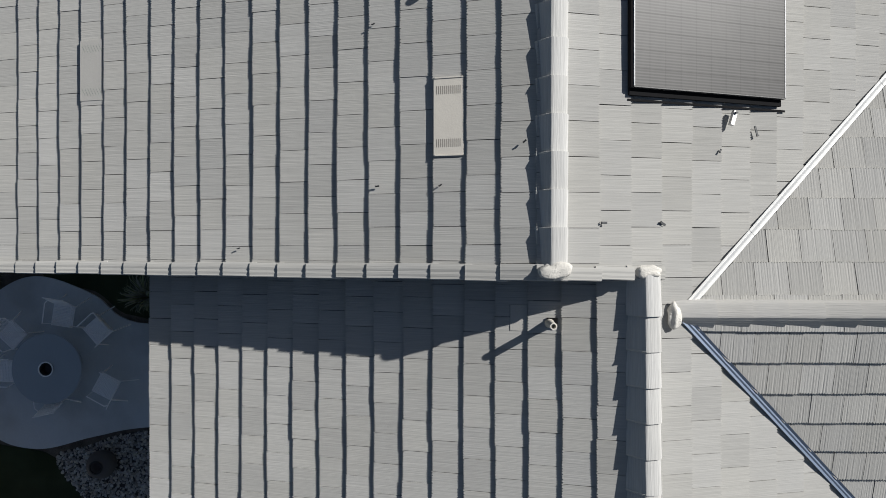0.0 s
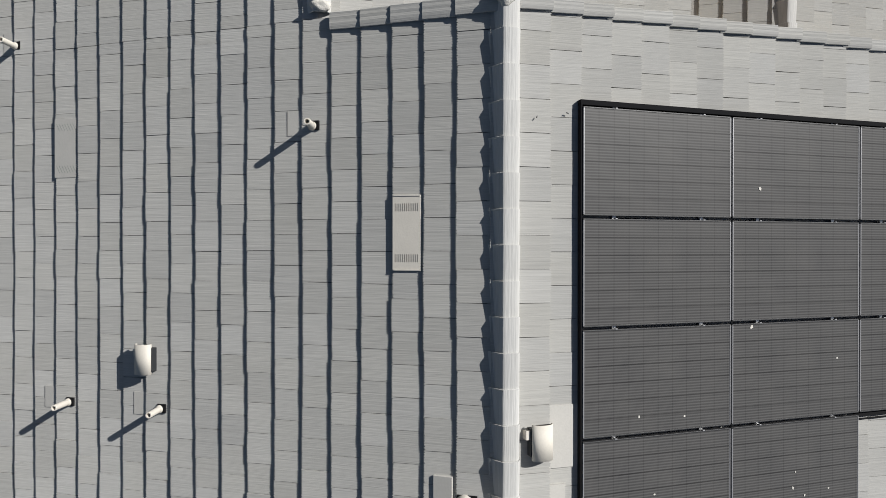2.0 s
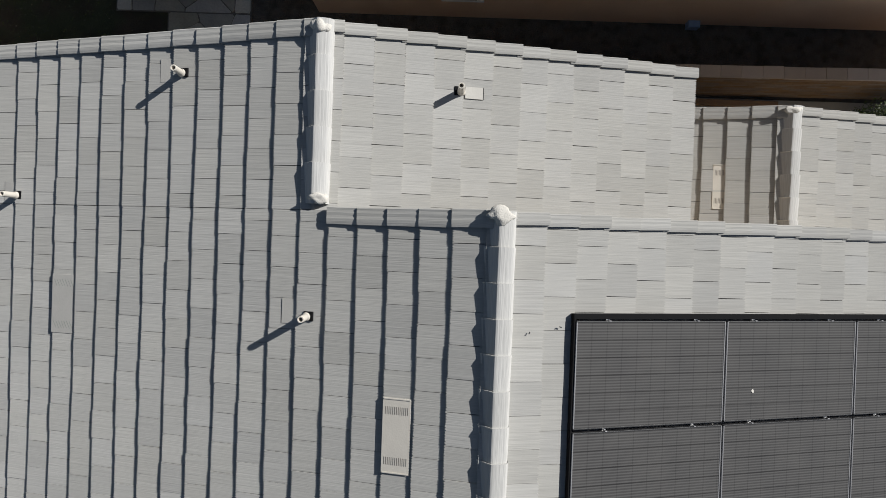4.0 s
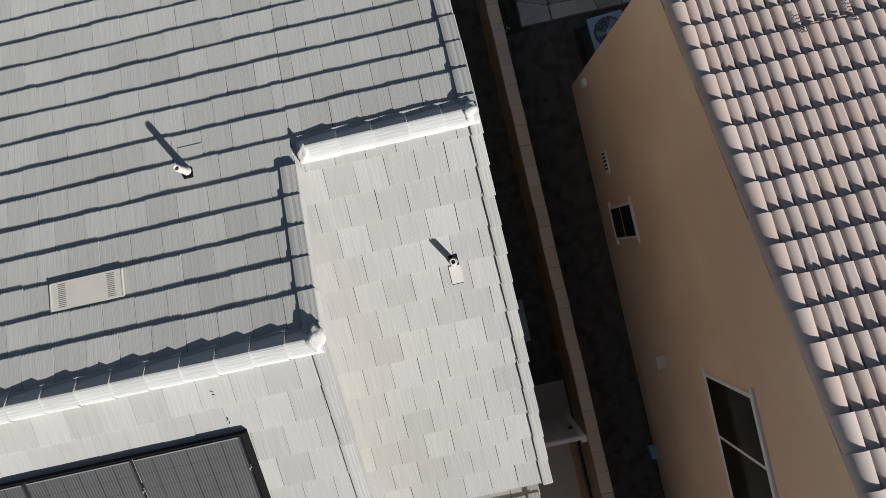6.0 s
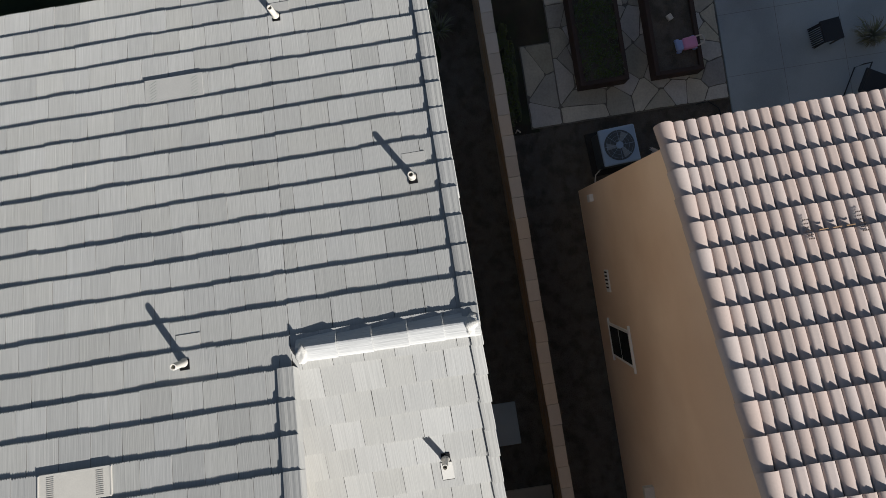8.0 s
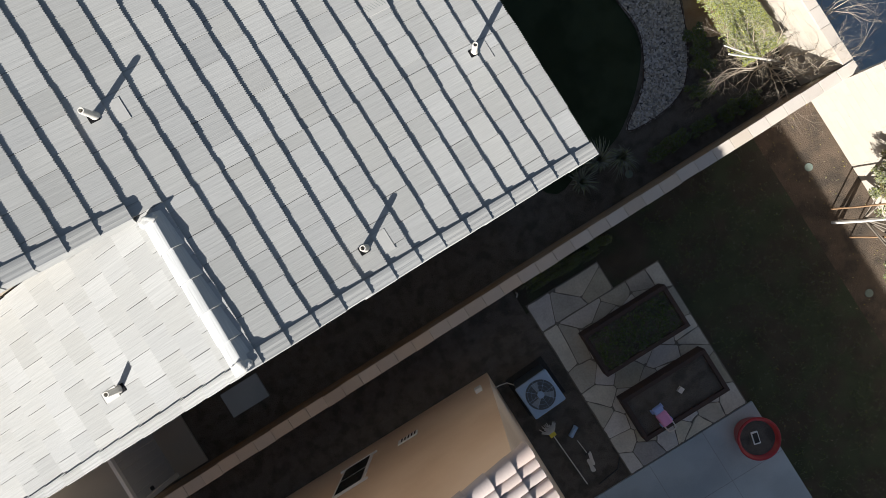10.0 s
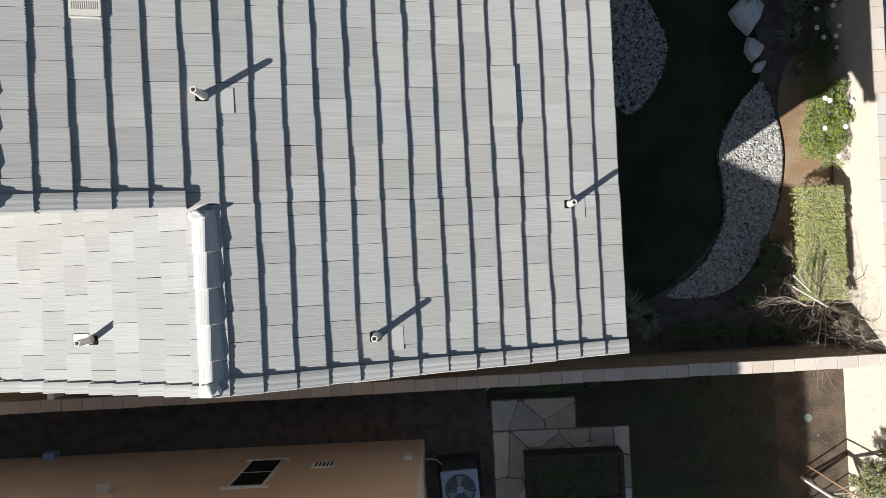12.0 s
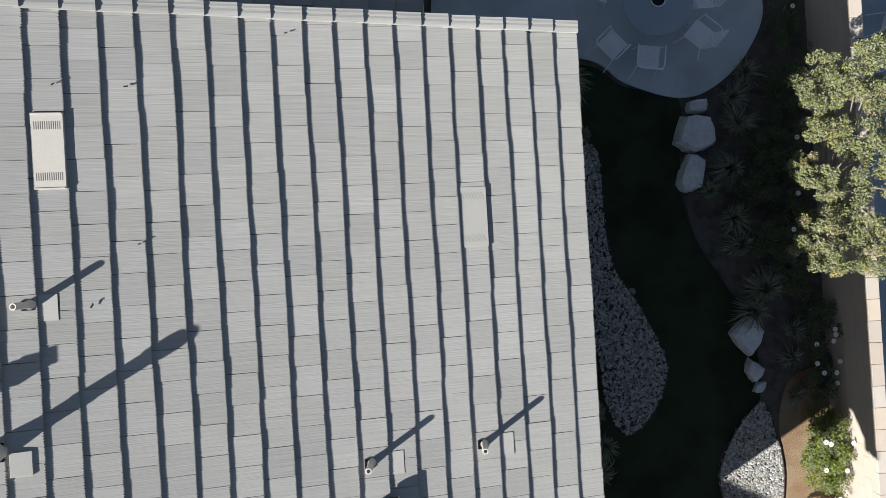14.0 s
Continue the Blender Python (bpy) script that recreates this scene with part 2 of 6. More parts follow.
def thing(name, label, category, at=(0, 0, 0), group="", kind="", rz=0.0):
    ob = new(name)
    ob.matrix_world = Matrix.Translation(ORIGIN) @ pose(*at, 0, 0, rz)
    ob.empty_display_size = 0.1
    return tagged(ob, label, category, group, kind)


def part(name, bm, mat, parent=None, label="", smooth=False, m=None):
    """Links a bmesh as one mesh object under parent, in the parent's space."""
    if isinstance(bm, bpy.types.Mesh):
        me = bm
    else:
        me = bpy.data.meshes.new(name)
        bm.to_mesh(me)
        bm.free()
        me.materials.append(mat)
    if smooth:
        me.polygons.foreach_set("use_smooth", [True] * len(me.polygons))
    ob = new(name, me)
    if parent:
        ob.parent = parent
    if m is not None:
        ob.matrix_basis = m
    if not parent:
        ob.matrix_basis = Matrix.Translation(ORIGIN) @ ob.matrix_basis
    return tagged(ob, label)


def box(bm, a, b, bevel=0.0, m=None):
    """Adds a box between two corners."""
    lo, hi = [min(p, q) for p, q in zip(a, b)], [max(p, q) for p, q in zip(a, b)]
    vs = bmesh.ops.create_cube(bm, size=1.0)["verts"]
    bmesh.ops.scale(bm, vec=[h - l for l, h in zip(lo, hi)], verts=vs)
    bmesh.ops.translate(bm, vec=[(h + l) / 2 for l, h in zip(lo, hi)], verts=vs)
    if bevel:
        edges = list({e for v in vs for e in v.link_edges})
        done = bmesh.ops.bevel(bm, geom=edges, offset=bevel, segments=2, affect="EDGES", profile=0.5)
        vs = list({v for f in done["faces"] for v in f.verts} | {v for v in vs if v.is_valid})
    if m is not None:
        bmesh.ops.transform(bm, matrix=m, verts=[v for v in vs if v.is_valid])
    return bm


def tube(bm, points, radius, sides=8, caps=True):
    """Sweeps a round section along points. radius: one number, or one for each point."""
    pts = [Vector(p) for p in points]
    rads = [radius] * len(pts) if isinstance(radius, (int, float)) else radius
    rings = []
    for i, p in enumerate(pts):
        d = (pts[min(i + 1, len(pts) - 1)] - pts[max(i - 1, 0)]).normalized()
        q = d.to_track_quat("Z", "Y")
        rings.append([bm.verts.new(p + q @ Vector((rads[i] * math.cos(a), rads[i] * math.sin(a), 0))) for a in (2 * math.pi * k / sides for k in range(sides))])
    for r0, r1 in zip(rings, rings[1:]):
        for k in range(sides):
            bm.faces.new((r0[k], r0[(k + 1) % sides], r1[(k + 1) % sides], r1[k]))
    if caps:
        bm.faces.new(rings[0][::-1])
        bm.faces.new(rings[-1])
    return bm


def lathe(bm, profile, sides=24, at=(0, 0, 0)):
    """Turns (radius, height) pairs round the z axis."""
    rings = []
    for r, z in profile:
        rings.append([bm.verts.new((at[0] + r * math.cos(2 * math.pi * k / sides), at[1] + r * math.sin(2 * math.pi * k / sides), at[2] + z)) for k in range(sides)])
    for r0, r1 in zip(rings, rings[1:]):
        for k in range(sides):
            bm.faces.new((r0[k], r0[(k + 1) % sides], r1[(k + 1) % sides], r1[k]))
    return bm


def smooth_loop(points, steps=8):
    """A closed curve through the points."""
    n, out = len(points), []
    for i in range(n):
        p0, p1, p2, p3 = (Vector(points[(i + k - 1) % n]) for k in range(4))
        for s in range(steps):
            t = s / steps
            out.append(0.5 * ((2 * p1) + (p2 - p0) * t + (2 * p0 - 5 * p1 + 4 * p2 - p3) * t * t + (3 * p1 - p0 - 3 * p2 + p3) * t ** 3))
    return out


def slab_bm(loop, z0, z1):
    bm = bmesh.new()
    f = bm.faces.new([bm.verts.new((p[0], p[1], z1)) for p in loop])
    if f.normal.z < 0:
        f.normal_flip()
    low = bmesh.ops.extrude_face_region(bm, geom=[f])
    bmesh.ops.translate(bm, vec=(0, 0, z0 - z1), verts=[v for v in low["geom"] if isinstance(v, bmesh.types.BMVert)])
    bmesh.ops.recalc_face_normals(bm, faces=bm.faces[:])
    return bm


def inside(p, loop):
    hit = False
    for a, b in zip(loop, loop[1:] + loop[:1]):
        if (a[1] > p[1]) != (b[1] > p[1]) and p[0] < (b[0] - a[0]) * (p[1] - a[1]) / (b[1] - a[1]) + a[0]:
            hit = not hit
    return hit


class Heap:
    """Collects many small pieces for one joined mesh."""

    def __init__(self):
        self.v, self.f = [], []

    def add(self, verts, faces):
        k = len(self.v)
        self.v.extend(verts)
        self.f.extend([tuple(i + k for i in f) for f in faces])

    def mesh(self, name, mat):
        return mesh_from(name, self.v, self.f, mat)

# ---- ground and setting ----
bm = bmesh.new()
bmesh.ops.create_grid(bm, x_segments=40, y_segments=40, size=400)
ground = part("ground", bm, SOIL)
tagged(ground, "dark brown bare soil and mulch", "ground", kind="structure")

# ---- roof ----
SW, SE = 0.3131, 0.30          # west and east fall per metre
ZW, ZE = 7.372, 7.913          # main west and east planes at x = 0
ZS, ZN = 6.850, 6.826          # lower south-west plane, lower north-east plane
RIDGE = (ZE - ZW) / (SW + SE)
RIDGE_S = 1.74
RIDGE_N = -0.89
CROSS_X, CROSS_Y = 2.05, -0.605
CROSS_Z = ZE - SE * CROSS_X
STEP, WIDE = 0.3131, 0.305    # exposed length and width of a tile
SOUTH, NORTH, NORTH_STEP = -0.28, 10.23, 8.41
house = thing("house", "two-storey house with grey ribbed concrete roof tiles", "house")


def tile_mesh(name, mat, seed, width=WIDE - 0.005, length=STEP + 0.05, ribs=1.0):
    """A flat ribbed tile: u runs down the roof to a toothed butt at u = 0, v across, n up."""
    rnd = random.Random(seed)
    n, verts, faces = 25, [], []
    head = -0.025 * length / STEP
    cut = [ribs * rnd.uniform(0.0012, 0.0038) if k % 2 else rnd.uniform(-0.0004, 0.0003) for k in range(n)]
    notch = [rnd.uniform(-0.019, -0.011) if k % 2 else rnd.uniform(-0.003, 0.002) for k in range(n)]
    for u0, top in ((-length, head), (0, 0.0), (0, -0.027)):
        for k in range(n):
            v = -width / 2 + width * k / (n - 1)
            verts.append((u0 + (0 if u0 else notch[k]), v, top - (cut[k] if top > -0.02 else 0)))
    for k in range(n - 1):
        faces += [(k, n + k, n + k + 1, k + 1), (n + k, 2 * n + k, 2 * n + k + 1, n + k + 1)]
    a = len(verts)
    verts += [(-length, -width / 2, head - 0.015), (-length, width / 2, head - 0.015)]
    faces += [(0, a, 2 * n, n), (n - 1, 2 * n - 1, 3 * n - 1, a + 1)]
    return mesh_from(name, verts, faces, mat)


TILES_X = [tile_mesh("tile", TILE_X, s, ribs=0.5) for s in range(6)]
TILES_Y = [tile_mesh("tile", TILE_Y, s + 9) for s in range(6)]


def basis(o, u, v):
    """The pose with its axes down the roof, across it and off it."""
    u, v = Vector(u).normalized(), Vector(v).normalized()
    n = u.cross(v)
    if n.z < 0:
        n.negate()
    m = Matrix((u, v, n)).transposed().to_4x4()
    m.translation = o
    return m


def roof_slope(name, o, u, v, first, rows, v0, v1, meshes, near=None, cuts=None, mat=TILE_X, seed=1, skip=()):
    """Lays a slope of tiles in running bond. o: a point of the ridge line; first: the first butt's way down from it;
    v0, v1: the span along the ridge; cuts(place): upright planes (point, normal) that trim a tile there; near(x, y): which tiles are pieces."""
    rnd = random.Random(seed)
    m = basis(o, u, v)
    end = first + (rows - 1) * STEP
    bm = bmesh.new()
    box(bm, (-0.02, v0, -0.075), (end - 0.05, v1, -0.045), m=m)
    deck = part(name, bm, DECK, house, "grey ribbed concrete tiled roof slope")
    heap, count = Heap(), 0
    for i in range(rows):
        ub = first + i * STEP
        edge = v0 - (WIDE / 2 if i % 2 else 0) - rnd.uniform(0, 0.03)
        drift = rnd.uniform(-0.004, 0.004)
        while edge < v1:
            a, b = max(edge, v0), min(edge + WIDE, v1)
            edge += WIDE
            if b - a < 0.04:
                continue
            centre = (a + b) / 2
            if any(p <= ub <= q and r <= centre <= s for p, q, r, s in skip):
                continue
            du = drift + rnd.uniform(-0.004, 0.004) + 0.005 * math.sin(centre * 2.1 + i)
            t = m @ Matrix.Translation((ub + du, centre, rnd.uniform(-0.002, 0.003))) @ Euler((rnd.uniform(-0.008, 0.008), rnd.uniform(-0.003, 0.003), rnd.uniform(-0.008, 0.008))).to_matrix().to_4x4()
            t = t @ Matrix.Diagonal((min(1, (ub + 0.01) / (STEP + 0.05)), (b - a) / WIDE, 1, 1))
            me = meshes[rnd.randrange(len(meshes))]
            at = t.translation
            planes = cuts(at) if cuts else ()
            sides = [(Vector(co) - at).dot(Vector(no)) for co, no in planes]
            if any(s < -0.45 for s in sides):
                continue
            if any(s < 0.45 for s in sides):
                cut = bmesh.new()
                cut.from_mesh(me)
                cut.transform(t)
                for co, no in planes:
                    bmesh.ops.bisect_plane(cut, geom=cut.verts[:] + cut.edges[:] + cut.faces[:], plane_co=co, plane_no=no, clear_outer=True)
                cut.verts.index_update()
                heap.add([v_.co[:] for v_ in cut.verts], [tuple(v_.index for v_ in f.verts) for f in cut.faces])
                cut.free()
            elif count < 300 and (near is None or near(at.x, at.y)):
                count += 1
                part("tile", me, mat, deck, m=t)
            else:
                heap.add([t @ v_.co for v_ in me.vertices], [tuple(p.vertices) for p in me.polygons])
    if heap.v:
        tagged(part("roof_tiles", heap.mesh("roof_tiles", mat), mat, deck), kind="stuff")
    return deck


def ridge_run(name, a, b, mat, pitch=0.318, seed=3, half=0.144, steep=-1):
    """Bent ridge tiles overlapping along a level line from a to b. steep: the side (left -1, right 1) of the steeper leg."""
    rnd = random.Random(seed)
    a, b = Vector(a), Vector(b)
    d = (b - a).normalized()
    side = Vector((0, 0, 1)).cross(d)          # left of the way
    length = (b - a).length
    n = max(1, round(length / pitch))
    step = length / n
    run = part(name, bmesh.new(), mat, house, "row of bent grey ridge tiles")
    prof, z = [(-half - 0.006, -0.220)], 0.017 - 1.05 * (half - 0.012)
    for k in range(6):                          # steep leg: broad falls between narrow ledges
        s0 = -half + 0.022 * k
        prof += [(s0, z), (s0 + 0.0017, z + 0.0004)]
        z += 0.0231
    prof += [(-0.010, 0.0165), (-0.002, 0.0185), (0.010, 0.0195), (0.026, 0.0175), (0.042, 0.0155), (0.058, 0.0115), (0.074, 0.0085), (0.090, 0.0035), (0.108, -0.002), (0.124, -0.011), (0.136, -0.026), (0.145, -0.050), (0.150, -0.125)]
    if steep > 0:
        prof = [(-s, z) for s, z in prof[::-1]]
    verts, faces = [], []
    w = len(prof)
    for y, lift, sc in ((0, -0.012, 0.975), (step + 0.05, 0.014, 1.0)):
        for s, z in prof:
            verts.append((s * sc, y, z + lift))
        for s, z in prof:
            verts.append((s * sc, y, z + lift - 0.02))
    for k in range(w - 1):
        faces += [(k, k + 1, 2 * w + k + 1, 2 * w + k), (2 * w + k, 2 * w + k + 1, 3 * w + k + 1, 3 * w + k), (k, w + k, w + k + 1, k + 1)]
    faces += [(0, 2 * w, 3 * w, w), (w - 1, 2 * w - 1, 4 * w - 1, 3 * w - 1)]
    me = mesh_from("ridge_tile", verts, faces, mat)
    slope = [(s, z) for s, z in prof if s * steep > 0.005]
    jv = [(s * 1.003, y, z + 0.0142 + dz) for y, dz in ((0.036, -0.004), (0.040, 0.0012), (0.050, 0.0012), (0.054, -0.006)) for s, z in slope]
    q = len(slope)
    joint = mesh_from("mortar_joint", jv, [(r * q + k, r * q + k + 1, (r + 1) * q + k + 1, (r + 1) * q + k) for r in range(3) for k in range(q - 1)], MORTAR)
    for i in range(n):
        m = Matrix((-side, d, Vector((0, 0, 1)))).transposed().to_4x4()
        m.translation = a + d * (i * step) + Vector((0, 0, 0.028 + rnd.uniform(-0.003, 0.004)))
        m = m @ Euler((rnd.uniform(-0.004, 0.004), rnd.uniform(-0.008, 0.008), rnd.uniform(-0.006, 0.006))).to_matrix().to_4x4()
        part("ridge_tile", me, mat, run, m=m)
        if i and mat is CAP_Y:
            part("mortar_joint", joint, MORTAR, run, m=m)
    return run


def rake_run(name, o, u, v, first, rows, mat, seed=5, top=0.165, drop=0.13, lift=0.009, splay=0.0):
    """Corner tiles down a gable's edge: one leg on the slope, one leg over the edge. v points outwards; splay: how far each tile's foot is turned out."""
    rnd = random.Random(seed)
    m = basis(o, u, v)
    flip = m.to_3x3() @ Vector((0, 1, 0))
    sgn = 1 if flip.dot(Vector(v)) > 0 else -1
    run = part(name, bmesh.new(), mat, house, "row of grey corner tiles along the gable edge")
    length = STEP + 0.055
    prof = [(-top, 0.004), (-top, 0.022)] + [(-top + top * k / 6, 0.026 + (0.002 if k % 2 else 0.005)) for k in range(1, 6)] + [(-0.008, 0.03), (0.0, 0.022), (0.002, -drop), (-0.016, -drop)]
    verts, faces = [], []
    w = len(prof)
    for x, rise in ((-length, -0.008), (0, lift)):
        for y, z in prof:
            verts.append((x, sgn * y, z + rise - 0.010))
    for k in range(w - 1):
        faces.append((k, k + 1, w + k + 1, w + k))
    faces.append(tuple(range(w, 2 * w)))
    faces.append(tuple(range(w - 1, -1, -1)))
    me = mesh_from("rake_tile", verts, faces, mat)
    for i in range(rows):
        ub = first + i * STEP
        t = m @ Matrix.Translation((ub + rnd.uniform(-0.006, 0.006), rnd.uniform(-0.006, 0.006), rnd.uniform(-0.002, 0.004))) @ Euler((0, 0, sgn * splay + rnd.uniform(-0.010, 0.010))).to_matrix().to_4x4() @ Matrix.Diagonal((min(1, (ub + 0.02) / length), 1, 1, 1))
        part("rake_tile", me, mat, run, m=t)
    return run


def mortar_blob(at, size, seed):
    rnd = random.Random(seed)
    bm = bmesh.new()
    bmesh.ops.create_icosphere(bm, subdivisions=3, radius=1)
    off = Vector((rnd.random() * 9, rnd.random() * 9, 0))
    for v_ in bm.verts:
        k = 1 + 0.55 * noise.noise(v_.co * 1.3 + off) + 0.07 * noise.noise(v_.co * 6 + off)
        v_.co = Vector((v_.co.x * size[0] * k, v_.co.y * size[1] * k, v_.co.z * size[2] * k)) * 0.78
    part("mortar", bm, MORTAR, house, "lump of white bedding mortar", smooth=True, m=Matrix.Translation(at))


NW_, NE_ = math.hypot(1, SW), math.hypot(1, SE)
UW, UE = Vector((-1, 0, -SW)), Vector((1, 0, -SE))
Y = Vector((0, 1, 0))
EAVE_W = -5.235
first_w = (RIDGE - 0.7655) * NW_
rows_w = 21

# main west slope, whole length from gable to gable
def near_w(x, y):
    return -2.4 < x < 0.9 and 0.0 < y < 9.0


roof_slope("roof_slope_west", (RIDGE, 0, ZW + SW * RIDGE), UW, Y, first_w, rows_w, SOUTH + 0.02, NORTH_STEP - 0.03, TILES_X, near_w, seed=11)
roof_slope("roof_slope_west", (RIDGE_N, 0, ZW + SW * RIDGE_N), UW, Y, first_w + 6 * STEP - (RIDGE - RIDGE_N) * NW_, rows_w - 6, NORTH_STEP - 0.03 + 0.003, NORTH - 0.02, TILES_X, seed=12)
first_e = 0.145
rows_e = 21
ztop = ZE - SE * RIDGE
diag = math.sqrt(0.5)
APEX = (CROSS_X + 0.05, CROSS_Y, 0)
VALLEY_N, VALLEY_S = (diag, -diag, 0), (diag, diag, 0)


def cut_east(p):
    return [(APEX, VALLEY_N if p.y > CROSS_Y else VALLEY_S)]


def cut_cross_n(p):
    return [((CROSS_X + 0.09, CROSS_Y, 0), (-diag, diag, 0))]


def cut_cross_s(p):
    return [((CROSS_X + 0.09, CROSS_Y, 0), (-diag, -diag, 0))]


def near_e(x, y):
    return x < 5.2 and -0.2 < y


roof_slope("roof_slope_east", (RIDGE, 0, ztop), UE, Y, first_e, rows_e, SOUTH + 0.02, NORTH_STEP - 0.02, TILES_X, near_e, cut_east, seed=13)
roof_slope("roof_slope_east", (RIDGE_S, 0, ZE - SE * RIDGE_S), UE, Y, first_e + 3 * STEP - (RIDGE_S - RIDGE) * NE_, rows_e - 3, -5.2, SOUTH + 0.017, TILES_X, None, cut_east, seed=14)
# lower south-west slope and lower north-east slope
roof_slope("roof_slope_south", (RIDGE_S, 0, ZS + SW * RIDGE_S), UW, Y, 0.096, 18, -5.2, SOUTH + 0.10, TILES_X, seed=15)
roof_slope("roof_slope_north", (RIDGE_N, 0, ZN - SE * RIDGE_N), UE, Y, 0.247, 14, NORTH_STEP - 0.25, NORTH - 0.02, TILES_X, seed=16)
# cross gable to the east
roof_slope("roof_slope_cross", (0, CROSS_Y, CROSS_Z), (0, 1, -SE), (1, 0, 0), 0.195, 15, CROSS_X, 9.0, TILES_Y, lambda x, y: x < 5.4, cut_cross_n, mat=TILE_Y, seed=17)
roof_slope("roof_slope_cross", (0, CROSS_Y, CROSS_Z), (0, -1, -SE), (1, 0, 0), 0.15, 15, CROSS_X, 9.0, TILES_Y, lambda x, y: x < 5.4, cut_cross_s, mat=TILE_Y, seed=18)
# low entry roof beyond the north-east eave
ENTRY_X, ENTRY_Z = 4.98, 4.70
roof_slope("roof_slope_entry", (ENTRY_X, 0, ENTRY_Z), (-1, 0, -SW), Y, 0.17, 9, 7.6, 10.1, TILES_X, seed=19)
roof_slope("roof_slope_entry", (ENTRY_X, 0, ENTRY_Z), (1, 0, -SE), Y, 0.17, 12, 7.6, 10.1, TILES_X, seed=20)

# ridges
ridge_run("ridge", (RIDGE, SOUTH + 0.09, ztop), (RIDGE, NORTH_STEP - 0.06, ztop), CAP_Y, seed=21)
ridge_run("ridge", (RIDGE_S, SOUTH + 0.05, ZE - SE * RIDGE_S + 0.03), (RIDGE_S, -5.2, ZE - SE * RIDGE_S + 0.03), CAP_Y, seed=22, steep=1)
ridge_run("ridge", (RIDGE_N, NORTH_STEP + 0.03, ZW + SW * RIDGE_N), (RIDGE_N, NORTH - 0.06, ZW + SW * RIDGE_N), CAP_Y, seed=23)
ridge_run("ridge", (CROSS_X - 0.02, CROSS_Y, CROSS_Z), (9.0, CROSS_Y, CROSS_Z), CAP_X, seed=24, steep=1)
ridge_run("ridge", (ENTRY_X, 7.6, ENTRY_Z), (ENTRY_X, 10.06, ENTRY_Z), CAP_Y, seed=25)
# gable edges
rake_run("rake", (RIDGE, SOUTH, ztop), UW, (0, -1, 0), first_w, rows_w, TILE_X, seed=31, top=0.142, lift=0.014)
rake_run("rake", (RIDGE, SOUTH, ztop), UE, (0, -1, 0), first_e, 4, TILE_X, seed=32, lift=0.014, top=0.115, splay=0.035)
rake_run("rake", (RIDGE, NORTH_STEP, ztop), UW, (0, 1, 0), first_w, 6, TILE_X, seed=33)
rake_run("rake", (RIDGE, NORTH_STEP, ztop), UE, (0, 1, 0), first_e, rows_e, TILE_X, seed=34, lift=0.014, top=0.115, splay=0.035)
rake_run("rake", (RIDGE_N, NORTH, ZW + SW * RIDGE_N), UW, (0, 1, 0), first_w + 6 * STEP - (RIDGE - RIDGE_N) * NW_, rows_w - 6, TILE_X, seed=35)
rake_run("rake", (RIDGE_N, NORTH, ZW + SW * RIDGE_N), UE, (0, 1, 0), 0.247, 14, TILE_X, seed=36, lift=0.014, top=0.115, splay=0.035)
rake_run("rake", (ENTRY_X, 10.12, ENTRY_Z), (-1, 0, -SW), (0, 1, 0), 0.17, 9, TILE_X, seed=37)
rake_run("rake", (ENTRY_X, 10.12, ENTRY_Z), (1, 0, -SE), (0, 1, 0), 0.17, 12, TILE_X, seed=38, lift=0.014, top=0.115, splay=0.035)
# mortar at the ends of the ridges
mortar_blob((RIDGE + 0.03, SOUTH + 0.09, ztop + 0.025), (0.16, 0.10, 0.055), 1)
mortar_blob((RIDGE + 0.01, NORTH_STEP - 0.05, ztop + 0.035), (0.14, 0.095, 0.055), 2)
mortar_blob((RIDGE_S + 0.02, SOUTH + 0.07, ZE - SE * RIDGE_S + 0.035), (0.15, 0.08, 0.05), 3)
mortar_blob((RIDGE_N + 0.06, NORTH_STEP + 0.08, ZW + SW * RIDGE_N + 0.035), (0.13, 0.07, 0.05), 4)
mortar_blob((RIDGE_N + 0.03, NORTH - 0.09, ZW + SW * RIDGE_N + 0.035), (0.12, 0.09, 0.05), 5)
mortar_blob((CROSS_X - 0.03, CROSS_Y, CROSS_Z + 0.035), (0.07, 0.14, 0.06), 6)
mortar_blob((ENTRY_X, 10.05, ENTRY_Z + 0.03), (0.14, 0.07, 0.05), 7)

# valley flashings
for sgn, lab in ((1, "bright metal valley flashing"), (-1, "metal valley flashing painted in bluish shade")):
    run = part("valley_flashing", bmesh.new(), FLASH, house, lab)
    for k in range(6):
        bm = bmesh.new()
        a, b = k * 0.75, (k + 1) * 0.75 + 0.04
        rows_ = []
        for s in (a, b):
            x, y, z = CROSS_X + (0.035 if sgn > 0 else 0.06) + s, CROSS_Y + sgn * s, CROSS_Z - SE * s
            off = 0.055
            rows_.append([bm.verts.new((x + dx * off, y - sgn * dx * off, z - 0.035 + lift + 0.002 * (k % 2))) for dx, lift in (((-0.55, 0.042), (-0.2, 0.030), (0, 0.040), (0.2, 0.030), (0.45, 0.036)) if sgn > 0 else ((-0.5, 0.040), (-0.2, 0.030), (0, 0.036), (0.2, 0.030), (0.5, 0.042)))])
        for i in range(4):
            bm.faces.new((rows_[0][i], rows_[0][i + 1], rows_[1][i + 1], rows_[1][i]))
        # south valley: same metal, its shade painted in as darker blue
        part("metal_strip", bm, FLASH if sgn > 0 else FLASH_SHADED, run)

